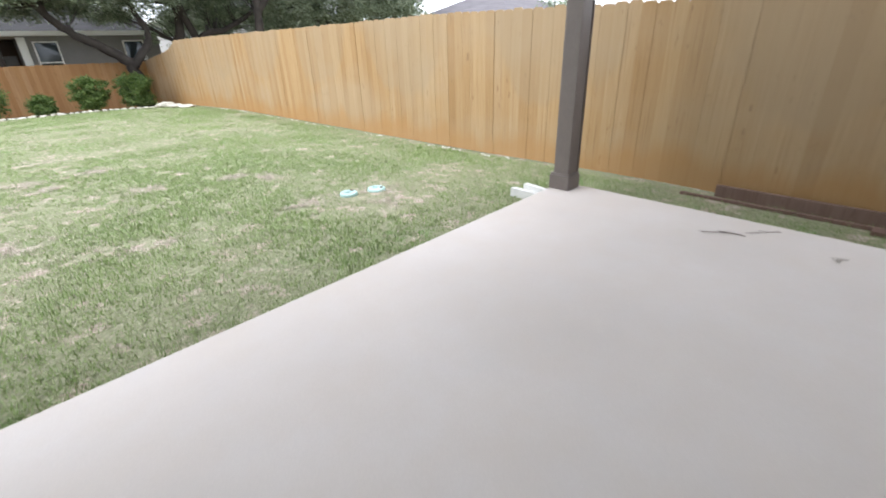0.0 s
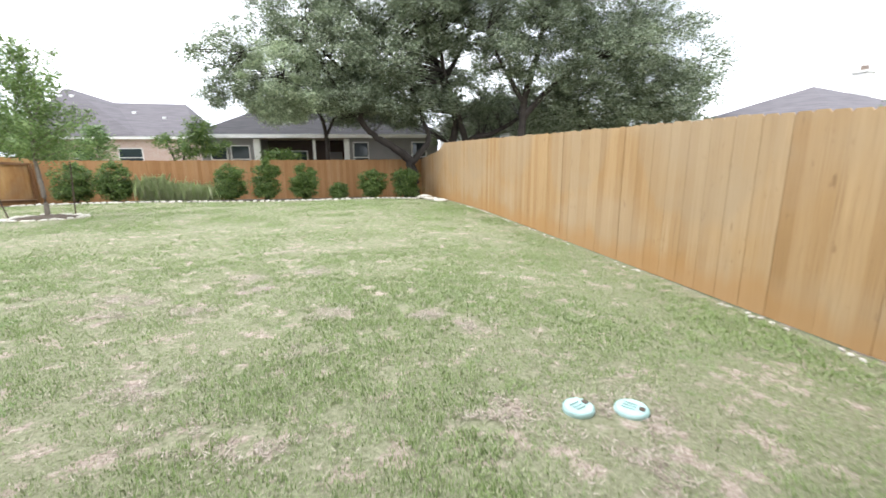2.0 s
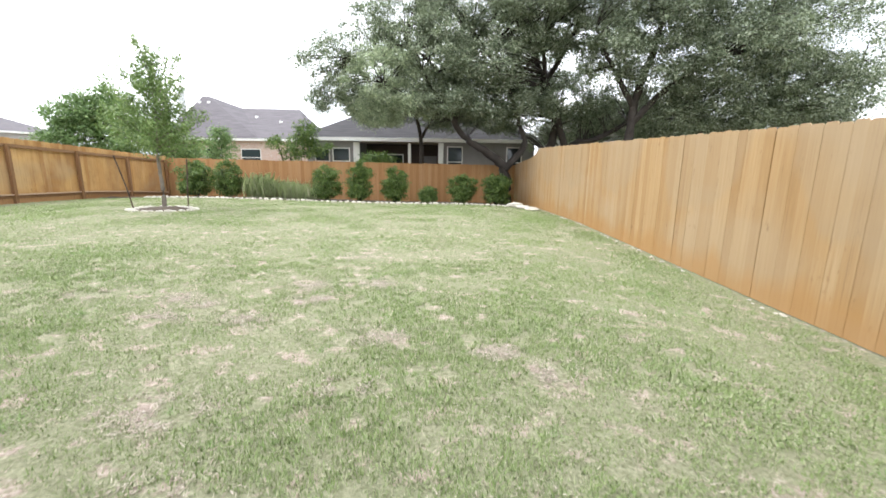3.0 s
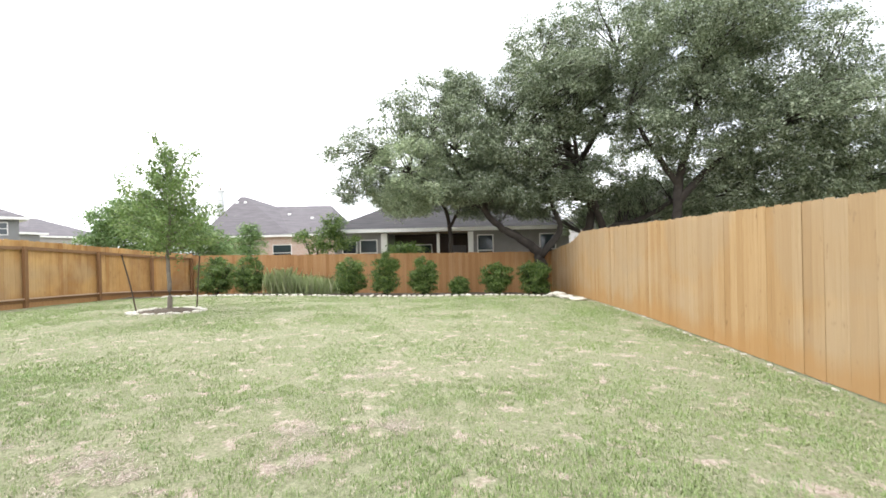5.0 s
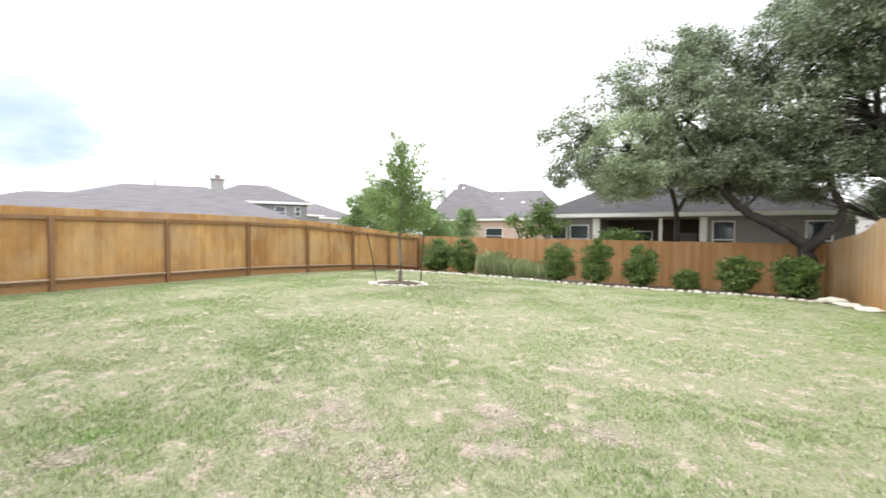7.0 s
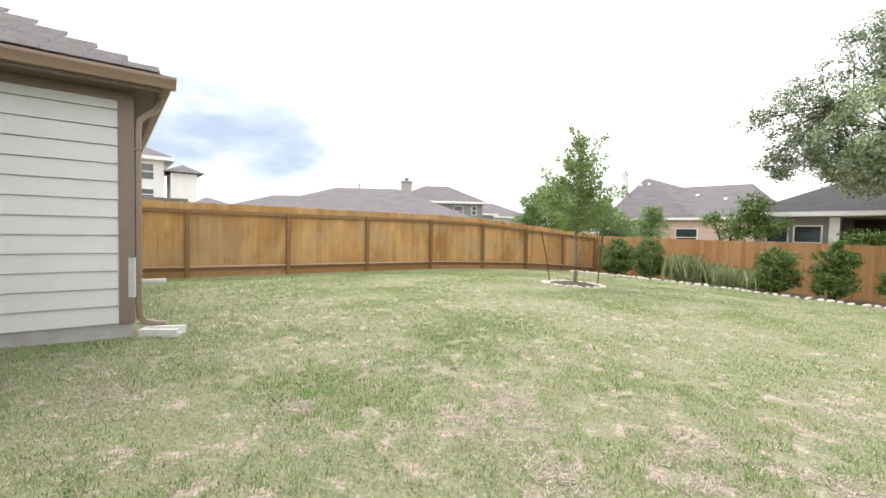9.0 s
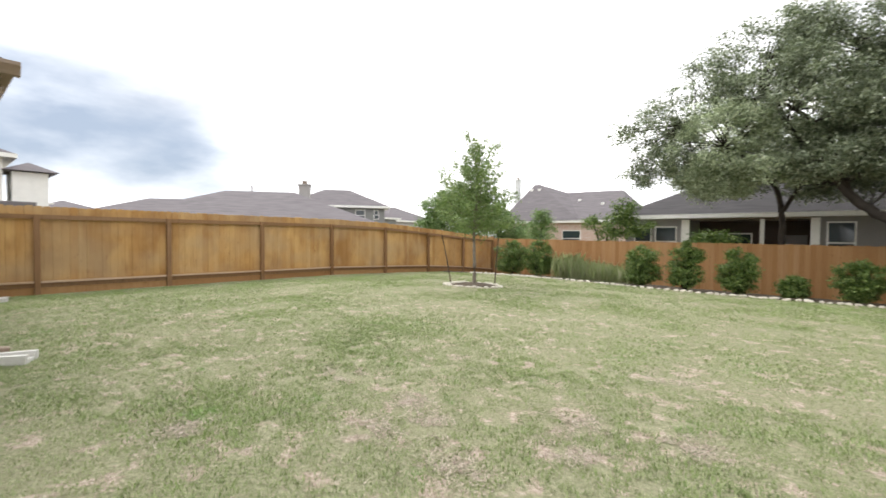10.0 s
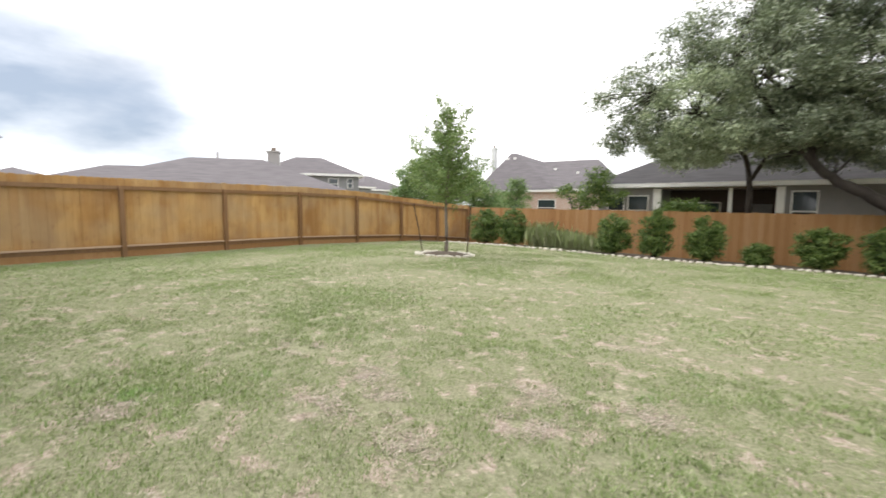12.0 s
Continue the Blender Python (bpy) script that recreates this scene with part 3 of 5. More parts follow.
# ---- own house: the wing beside the patio and the wall behind ----
house = tagged(new("house"), "house wing with cream lap siding and a grey shingle roof", "house")
WX, WY = -2.97, 5.325
part("wall", box(-7.9, WX - 0.03, -3.0, WY - 0.03, -0.02, 2.48), M_SIDING, house)
part("wall", box(-7.9, 5.5, -9.0, -3.0, -0.3, 2.95), M_SIDING, house)
part("foundation", box(-7.92, WX + 0.0, -3.0, WY + 0.0, -0.6, 0.0, 0.01), M_FOUND, house, "bare grey concrete footing")
for k in range(13):
    z0 = 0.005 + k * 0.192
    z1 = min(z0 + 0.185, 2.41)
    bm = poly([(WX + 0.022, -3.0, z0), (WX + 0.022, WY - 0.115, z0), (WX + 0.002, WY - 0.115, z1), (WX + 0.002, -3.0, z1),
               (WX - 0.03, -3.0, z0), (WX - 0.03, WY - 0.115, z0), (WX - 0.03, WY - 0.115, z1), (WX - 0.03, -3.0, z1)],
              [(0, 1, 2, 3), (0, 1, 5, 4), (1, 2, 6, 5), (2, 3, 7, 6), (0, 3, 7, 4)])
    part("siding_board", bm, M_SIDING, house)
    bm = poly([(-7.9, WY + 0.022, z0), (WX - 0.115, WY + 0.022, z0), (WX - 0.115, WY + 0.002, z1), (-7.9, WY + 0.002, z1),
               (-7.9, WY - 0.03, z0), (WX - 0.115, WY - 0.03, z0), (WX - 0.115, WY - 0.03, z1), (-7.9, WY - 0.03, z1)],
              [(0, 1, 2, 3), (0, 1, 5, 4), (1, 2, 6, 5), (2, 3, 7, 6), (0, 3, 7, 4)])
    part("siding_board", bm, M_SIDING, house)
part("corner_trim", box(WX - 0.01, WX + 0.032, WY - 0.115, WY + 0.026, -0.01, 2.41, 0.004), M_TRIM, house, "brown corner board")
part("corner_trim", box(WX - 0.115, WX - 0.012, WY - 0.01, WY + 0.024, -0.01, 2.41, 0.004), M_TRIM, house, "brown corner board")
part("frieze_board", box(WX - 0.01, WX + 0.022, -3.0, WY + 0.022, 2.41, 2.5, 0.004), M_TRIM, house, "brown frieze board")
part("frieze_board", box(-7.9, WX - 0.012, WY - 0.01, WY + 0.02, 2.41, 2.5, 0.004), M_TRIM, house, "brown frieze board")
EX, EY = -2.62, 5.585  # eave edges
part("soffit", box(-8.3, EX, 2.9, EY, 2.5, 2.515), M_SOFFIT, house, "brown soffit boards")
part("fascia", box(EX - 0.02, EX + 0.002, 2.9, EY, 2.49, 2.66, 0.003), M_TRIM, house)
part("fascia", box(-8.3, EX - 0.022, EY - 0.02, EY + 0.002, 2.49, 2.66, 0.003), M_TRIM, house)
PITCH = 0.54
half = (EX + 8.3) / 2
peak = 2.66 + half * PITCH
bm = poly([(EX + 0.02, EY + 0.02, 2.665), (-8.32, EY + 0.02, 2.665), (-8.32, -1.0, 2.665), (EX + 0.02, -1.0, 2.665),
           (EX - half, EY - half, peak), (EX - half, -1.0, peak)],
          [(0, 1, 4), (0, 4, 5, 3), (1, 2, 5, 4), (0, 1, 2, 3), (2, 3, 5)])
part("roof", bm, M_ROOF_OWN, house, "grey asphalt shingle hip roof")
bm = poly([(-2.6, 3.3, 2.99), (5.75, 3.3, 2.99), (5.75, -9.2, 2.99), (-8.2, -9.2, 2.99), (-8.2, -1.0, 2.99), (-2.6, -1.0, 2.99), (1.0, -3.4, 5.6), (-4.0, -5.0, 5.6)],
          [(0, 1, 6), (1, 2, 6), (2, 3, 7, 6), (3, 4, 7), (4, 5, 7), (5, 0, 6, 7)])
part("roof", bm, M_ROOF_OWN, house, "grey asphalt shingle roof over the patio")


def gutter(pts_a, pts_b, out):
    """A K-shaped gutter between two ends; out is the way it faces."""
    a, b, o = Vector(pts_a), Vector(pts_b), Vector(out)
    prof = [(0.0, 0.0), (0.075, 0.0), (0.085, 0.03), (0.1, 0.06), (0.115, 0.085), (0.118, 0.115), (0.105, 0.118), (0.105, 0.1), (0.07, 0.02), (0.01, 0.012), (0.004, 0.115), (0.0, 0.115)]
    bm = bmesh.new()
    ra = [bm.verts.new(a + o * u + Vector((0, 0, v))) for u, v in prof]
    rb = [bm.verts.new(b + o * u + Vector((0, 0, v))) for u, v in prof]
    n = len(prof)
    for i in range(n):
        bm.faces.new((ra[i], ra[(i + 1) % n], rb[(i + 1) % n], rb[i]))
    bm.faces.new(ra[::-1])
    bm.faces.new(rb)
    bmesh.ops.recalc_face_normals(bm, faces=bm.faces[:])
    return bm


part("gutter", gutter((EX + 0.002, 2.9, 2.52), (EX + 0.002, EY + 0.12, 2.52), (1, 0, 0)), M_GUTTER, house, "brown metal gutter")
part("gutter", gutter((-8.35, EY + 0.002, 2.52), (EX, EY + 0.002, 2.52), (0, 1, 0)), M_GUTTER, house, "brown metal gutter")


def square_pipe(pts, w, d):
    """A flattened pipe along points in a plane of constant x."""
    bm = bmesh.new()
    pts = [Vector(p) for p in pts]
    rings = []
    for i, p in enumerate(pts):
        t = (pts[min(i + 1, len(pts) - 1)] - pts[max(i - 1, 0)]).normalized()
        s = Vector((1, 0, 0))
        u = t.cross(s).normalized()
        rings.append([bm.verts.new(p + s * a * w / 2 + u * b * d / 2) for a, b in ((-1, -0.7), (-0.7, -1), (0.7, -1), (1, -0.7), (1, 0.7), (0.7, 1), (-0.7, 1), (-1, 0.7))])
    for r0, r1 in zip(rings, rings[1:]):
        for i in range(8):
            bm.faces.new((r0[i], r0[(i + 1) % 8], r1[(i + 1) % 8], r1[i]))
    bm.faces.new(rings[0][::-1])
    bm.faces.new(rings[-1])
    bmesh.ops.recalc_face_normals(bm, faces=bm.faces[:])
    return bm


spout = part("downspout", square_pipe([(-3.06, 5.6, 2.53), (-3.06, 5.59, 2.46), (-3.06, 5.55, 2.38), (-3.06, 5.45, 2.3), (-3.06, 5.4, 2.24), (-3.06, 5.39, 2.1), (-3.06, 5.39, 0.2),
                          (-3.06, 5.4, 0.06), (-3.06, 5.45, -0.02), (-3.06, 5.56, -0.06), (-3.06, 5.64, -0.07)], 0.085, 0.065), M_GUTTER, house, "brown metal downspout with a kicked-out foot")
for z in (0.5, 1.9):
    part("strap", box(-3.11, -3.01, 5.342, 5.43, z, z + 0.025, 0.003), M_TRIM, spout)
part("cover_plate", box(WX - 0.008, WX + 0.032, WY - 0.035, WY + 0.036, 0.28, 0.72, 0.003), M_SIDING, house, "pale unpainted strip on the corner board")
far_spout = part("downspout", square_pipe([(-8.2, 5.6, 2.53), (-8.2, 5.56, 2.4), (-8.2, 5.42, 2.3), (-8.2, 5.42, 2.2), (-8.2, 5.41, 0.1), (-8.2, 5.55, -0.05)], 0.085, 0.065), M_GUTTER, house, "brown metal downspout")


# ---- concrete splash blocks and the round box lids ----
def splash_block(x, y, turn, length=0.5, width=0.28):
    z = ground_z(x, y)
    root = tagged(new("splash_block"), "pale concrete splash block lying in the grass", "splash block")
    root.matrix_world = pose(x, y, z, 0, 0, turn)
    h, l, w = 0.085, length / 2, width / 2
    outer = [(-l, -w * 0.75), (l, -w), (l, w), (-l, w * 0.75)]
    inner = [(-l + 0.05, -w * 0.75 + 0.05), (l + 0.0, -w + 0.06), (l + 0.0, w - 0.06), (-l + 0.05, w * 0.75 - 0.05)]
    verts = [(a, b, -0.03) for a, b in outer] + [(a, b, h) for a, b in outer] + [(a, b, h) for a, b in inner] + [(a * 0.97, b * 0.94, 0.03 if a > 0 else 0.045) for a, b in inner]
    faces = [(0, 1, 2, 3), (0, 1, 5, 4), (2, 3, 7, 6), (3, 0, 4, 7), (4, 5, 9, 8), (6, 7, 11, 10), (7, 4, 8, 11), (8, 9, 13, 12), (10, 11, 15, 14), (11, 8, 12, 15), (12, 13, 14, 15), (1, 2, 14, 13), (1, 13, 9, 5), (2, 6, 10, 14)]
    bm = poly(verts, faces)
    part("trough", bm, M_BLOCK, root)
    return root


splash_block(-2.88, 5.6, 62, 0.4, 0.26)
splash_block(-8.35, 5.85, 80, 0.5, 0.3)
splash_block(5.32, 3.27, 85, 0.38, 0.25)


def box_lid(x, y, r, turn):
    z = ground_z(x, y)
    root = tagged(new("valve_box_lid"), "round pale green plastic valve box lid in bare soil", "lid", "lids in the lawn")
    root.matrix_world = pose(x, y, z + 0.004, 1.5, -1.0, turn)
    bm = bmesh.new()
    prof = [(r * 1.06, -0.02), (r * 1.06, 0.012), (r * 1.03, 0.017), (r * 1.0, 0.012), (r * 0.97, 0.02), (r * 0.9, 0.024), (0.0, 0.026)]
    rings = [[bm.verts.new((q * math.cos(a), q * math.sin(a), h)) for a in [2 * math.pi * s / 32 for s in range(32)]] for q, h in prof[:-1]]
    top = bm.verts.new((0, 0, prof[-1][1]))
    for r0, r1 in zip(rings, rings[1:]):
        for s in range(32):
            bm.faces.new((r0[s], r0[(s + 1) % 32], r1[(s + 1) % 32], r1[s]))
    for s in range(32):
        bm.faces.new((rings[-1][s], rings[-1][(s + 1) % 32], top))
    part("cover", bm, M_LID, root, smooth=False)
    # no recess here: a dark block paints the shade of a finger hole
    part("slot_shade", box(r * 0.45, r * 0.8, -0.018, 0.018, 0.026, 0.032, 0.003), M_TWIG, root, "dark raised block for the shade of a finger hole")
    for q in (-0.3, 0.0, 0.3):
        part("rib", box(-r * 0.55, r * 0.25, q * r - 0.004, q * r + 0.004, 0.028, 0.034, 0.001), M_LID, root)
    return root


box_lid(4.16, 4.74, 0.085, 20)
box_lid(4.45, 4.66, 0.09, -50)

# twigs blown on the slab
def twig(x, y, turn, length):
    root = tagged(new("dry_twig"), "thin dark dry twig lying on concrete", "twig", "twigs on the patio")
    root.matrix_world = pose(x, y, SLAB + 0.004, 0, 0, turn)
    bm = tube(bmesh.new(), bend([(-length / 2, 0, 0.002), (0, 0.012, 0.008), (length / 2, -0.01, 0.003)], 3), [0.0025, 0.0025, 0.0022, 0.002, 0.0018, 0.0015, 0.001], 5)
    part("stem", bm, M_TWIG, root)
    for s, a in ((0.1, 0.5), (-0.15, -0.6), (0.3, 0.7)):
        bm = tube(bmesh.new(), [(s * length, 0, 0.004), (s * length + 0.06 * math.cos(a), 0.06 * math.sin(a), 0.006)], [0.0016, 0.0008], 4)
        part("sprig", bm, M_TWIG, root)


twig(5.15, 1.62, 118, 0.26)
twig(5.19, 1.56, 95, 0.16)
twig(5.34, 1.41, 140, 0.24)
twig(5.17, 0.98, 150, 0.1)


# boards laid on edge along the foot of the side fence
def edging_board(y0, y1, x, h, w, lift, label, tilt=0.0):
    z = ground_z(x, (y0 + y1) / 2)
    root = tagged(new("edging_board", finish(box(-w / 2, w / 2, y0 - y1, 0, -0.02, h, 0.006), "edging_board", M_ROT)), label, "board")
    root.matrix_world = pose(x, y1, z + lift, 0, tilt, 0)


edging_board(-4.0, 2.05, 6.6, 0.1, 0.045, 0.02, "weathered dark board on edge along the fence")
edging_board(-3.0, 2.32, 6.46, 0.035, 0.05, 0.0, "rotten reddish lath lying in the grass beside the fence", 4)
edging_board(-4.0, 0.9, 6.36, 0.045, 0.09, 0.0, "low weathered plank half sunk in the grass")


# ---- stones ----
def stone_mesh(seed):
    rs = random.Random(seed)
    bm = bmesh.new()
    bmesh.ops.create_icosphere(bm, subdivisions=2, radius=0.5)
    off = Vector((rs.uniform(0, 50), rs.uniform(0, 50), rs.uniform(0, 50)))
    for v in bm.verts:
        d = noise.noise(v.co * 1.6 + off) * 0.28 + noise.noise(v.co * 4 + off) * 0.08
        v.co *= 1 + d
        v.co.x = max(-0.42, min(0.42, v.co.x))
        v.co.z = max(-0.36, min(0.36, v.co.z))
    return finish(bm, "stone", M_STONE)


STONES = [stone_mesh(s) for s in range(6)]


def lay_stone(parent, x, y, sx, sy, sz, rs, sink=0.25, lift=0.0):
    ob = new("stone", rs.choice(STONES))
    ob.parent = parent
    ob.matrix_basis = pose(x, y, ground_z(x, y) + sz * (0.5 - sink) * 0.72 + lift, rs.uniform(-8, 8), rs.uniform(-8, 8), rs.uniform(0, 360)) @ Matrix.Diagonal((sx, sy, sz, 1))


rs = random.Random(4)
ring = tagged(new("tree_ring"), "loose ring of white limestone pieces round a young tree", "stone ring")
for i in range(26):
    a = 2 * math.pi * i / 26 + rs.uniform(-0.05, 0.05)
    r = 0.7 + 0.05 * math.cos(3 * a) + rs.uniform(-0.04, 0.04)
    lay_stone(ring, -3.85 + r * math.cos(a), 14.6 + r * math.sin(a), rs.uniform(0.12, 0.22), rs.uniform(0.1, 0.15), rs.uniform(0.06, 0.11), rs)
bm = bmesh.new()
bmesh.ops.create_grid(bm, x_segments=22, y_segments=22, size=0.7)
for v in bm.verts:
    d = v.co.length
    v.co.x, v.co.y = v.co.x - 3.85, v.co.y + 14.6
    v.co.z = ground_z(v.co.x, v.co.y) + 0.07 - 0.1 * (d / 0.72) ** 2 + 0.03 * noise.noise(v.co * 9)
tagged(new("mulch_mound", finish(bm, "mulch_mound", M_MULCH, True)), "low mound of dark mulch inside the stone ring", "mulch", kind="structure")

border = tagged(new("bed_border"), "low row of white limestone pieces along the planting bed", "stone border")
x = -7.6
while x < 5.75:
    w = rs.uniform(0.12, 0.24)
    lay_stone(border, x + w / 2, 19.42 + 0.1 * math.sin(x * 0.5) + rs.uniform(-0.04, 0.04), w * 1.15, rs.uniform(0.1, 0.17), rs.uniform(0.07, 0.13), rs)
    x += w + rs.uniform(0.0, 0.07)

pile = tagged(new("rock_pile"), "heap of flat white limestone slabs against the fence", "rock pile")
for i in range(20):
    u = rs.random() ** 1.2
    cx, cy = 5.85 + 0.5 * u + rs.uniform(-0.12, 0.12), 19.5 - 1.7 * u + rs.uniform(-0.1, 0.1)
    lay_stone(pile, cx, cy, rs.uniform(0.28, 0.5), rs.uniform(0.2, 0.38), rs.uniform(0.09, 0.17), rs, 0.2, (1 - u) * rs.uniform(0, 0.1))

foot_row = tagged(new("foot_stones"), "thin scatter of small pale stones along the fence foot", "stones")
for i in range(60):
    y = rs.uniform(3.2, 17.8)
    if noise.noise(Vector((y * 0.8, 3.0, 0))) > -0.1:
        lay_stone(foot_row, rs.uniform(6.57, 6.65), y, rs.uniform(0.03, 0.09), rs.uniform(0.03, 0.06), rs.uniform(0.02, 0.045), rs, 0.35)

bm = bmesh.new()
bmesh.ops.create_grid(bm, x_segments=64, y_segments=20, size=1.0)
for v in bm.verts:
    v.co.x, v.co.y = -1.35 + v.co.x * 7.95, 21.7 + v.co.y * 2.2
    v.co.z = ground_z(v.co.x, v.co.y) + 0.03 + 0.03 * noise.noise(v.co * 3)
tagged(new("planting_bed", finish(bm, "planting_bed", M_MULCH, True)), "planting bed of dark soil and mulch", "planting bed", kind="structure")


# ---- shrubs and tall grass in the bed ----
def shrub(x, y, radius, height, seed, label):
    z = ground_z(x, y) + 0.03
    root = tagged(new("shrub"), label, "shrub", "shrubs along the back fence")
    root.location = (x, y, z)
    rr = random.Random(seed)
    bm = bmesh.new()
    for i in range(9):
        a, t = rr.uniform(0, 6.28), rr.uniform(0.3, 0.85)
        tube(bm, bend([(0.05 * math.cos(a), 0.05 * math.sin(a), -0.03), (t * radius * 0.5 * math.cos(a), t * radius * 0.5 * math.sin(a), height * 0.4), (t * radius * math.cos(a), t * radius * math.sin(a), height * 0.8)], 3, 0.01, rr),
             [0.018, 0.016, 0.014, 0.012, 0.01, 0.007, 0.004], 5)
    part("stems", bm, M_BARK, root)
    lobes = [(0, 0, height * 0.48, radius * 0.86, radius * 0.86, height * 0.44, int(105 * radius / 0.55)), (0, 0, height * 0.22, radius * 0.85, radius * 0.85, height * 0.2, 50)]
    for i in range(13):
        a, q = rr.uniform(0, 6.28), rr.uniform(0.35, 0.8)
        lobes.append((radius * q * math.cos(a), radius * q * math.sin(a), height * rr.uniform(0.2, 0.88), radius * rr.uniform(0.22, 0.4), radius * rr.uniform(0.22, 0.4), height * rr.uniform(0.1, 0.2), 11))
    # upright shoots that break the outline
    for i in range(15):
        a, q = rr.uniform(0, 6.28), rr.uniform(0.0, 0.85)
        lobes.append((radius * q * math.cos(a), radius * q * math.sin(a), height * (1.0 - 0.32 * q * q + rr.uniform(-0.08, 0.1)), 0.035, 0.035, 0.11, 3))
    p, _, o = crown_points(lobes, 30, 0.06, seed, 0.35, False)
    o = o[p[:, 2] > 0.02]
    p = p[p[:, 2] > 0.02]
    part("foliage", leaves_mesh("foliage", p, 0.062, 0.034, M_SHRUB, seed, o), None, root)


GREEN = "dense round dark green shrub in front of a wooden fence"
shrub(-6.25, 20.5, 0.7, 1.24, 1, GREEN)
shrub(-4.95, 20.4, 0.62, 1.25, 2, GREEN)
shrub(-1.18, 20.4, 0.6, 1.18, 3, GREEN)
shrub(0.08, 20.4, 0.55, 1.36, 4, "taller dense green shrub in front of a wooden fence")
shrub(1.45, 20.5, 0.56, 1.2, 5, GREEN)
shrub(2.72, 20.5, 0.32, 0.5, 6, "small low shrub in front of a wooden fence")
shrub(4.05, 20.5, 0.57, 0.98, 7, GREEN)
shrub(5.4, 20.5, 0.62, 1.05, 8, GREEN)


def tall_grass(x, y, spread, height, count, seed, label):
    rs2 = np.random.RandomState(seed)
    px, py = x + rs2.normal(0, spread, count), y + rs2.normal(0, 0.3, count)
    base = np.stack([px, py, ground_array(px, py)], 1)
    turn, lean = rs2.uniform(0, 6.28, count), np.abs(rs2.normal(0.05, 0.16, count))
    h = height * rs2.uniform(0.55, 1.15, count)
    w = 0.0016
    side = np.stack([-np.sin(turn), np.cos(turn), 0 * turn], 1) * w
    way = np.stack([np.cos(turn) * np.sin(lean), np.sin(turn) * np.sin(lean), np.cos(lean)], 1)
    mid = base + way * (h * 0.55)[:, None]
    tip = base + (way + np.stack([np.cos(turn) * 0.14, np.sin(turn) * 0.14, -0.03 + 0 * turn], 1)) * h[:, None]
    v = np.stack([base - side, base + side, mid + side * 0.8, tip, mid - side * 0.8], 1).reshape(-1, 3)
    ob = new("ornamental_grass", array_mesh("ornamental_grass", v, np.arange(5 * count).reshape(-1, 5), M_REED))
    tagged(ob, label, "tall grass", "tall grasses in the bed", "stuff")


tall_grass(-3.75, 20.6, 0.24, 0.95, 450, 41, "upright clump of pale green ornamental grass")
tall_grass(-3.0, 20.5, 0.45, 0.72, 800, 42, "loose pale green ornamental grass")
tall_grass(-2.15, 20.5, 0.32, 0.62, 450, 43, "loose pale green ornamental grass")


# ---- trees ----
def limb(bm, pts, r0, r1, sides=9, wobble=0.03, rnd=random, steps=4):
    line = bend(pts, steps, wobble, rnd)
    n = len(line)
    tube(bm, line, [r0 + (r1 - r0) * (i / (n - 1)) ** 0.85 for i in range(n)], sides)
    return line


def tree(name, label, base, trunks, lobes, per_clump, clump, leaf, bark, leaf_material, seed, shell=0.45, twig_r=0.02, twig_share=0.2, ragged=0.0):
    """trunks: (points, first radius, last radius); twigs run from the nearest trunk line to the clumps of the crown."""
    rr = random.Random(seed)
    root = tagged(new(name), label, "tree")
    root.location = base
    b = Vector(base)
    lines = []
    for n, (pts, r0, r1) in enumerate(trunks):
        bm = bmesh.new()
        line = limb(bm, [Vector(p) - b for p in pts], r0, r1, 10, r0 * 0.18, rr)
        lines += line
        part("trunk" if n == 0 else "limb", bm, bark, root, smooth=True)
    p, mids, o = crown_points(lobes, per_clump, clump, seed, shell, ragged)
    p, mids = p - np.array(base), mids - np.array(base)
    arr = np.array([tuple(v) for v in lines])
    bm = bmesh.new()
    for m in mids:
        if rr.random() > twig_share:
            continue
        d = np.linalg.norm(arr - m, axis=1)
        s = Vector(arr[int(np.argmin(d + 0.6 * np.maximum(0, arr[:, 2] - m[2])))])
        e = Vector(m)
        mid = s.lerp(e, 0.55) + Vector((rr.uniform(-0.2, 0.2), rr.uniform(-0.2, 0.2), rr.uniform(0.0, 0.25))) * (e - s).length * 0.5
        limb(bm, [s, mid, e], twig_r * (0.6 + 0.3 * (e - s).length), twig_r * 0.3, 5, 0.01, rr, 3)
    part("branchwork", bm, bark, root)["kind"] = "stuff"
    part("crown", leaves_mesh("crown", p, leaf[0], leaf[1], leaf_material, seed, o, 0.15), None, root)
    return root


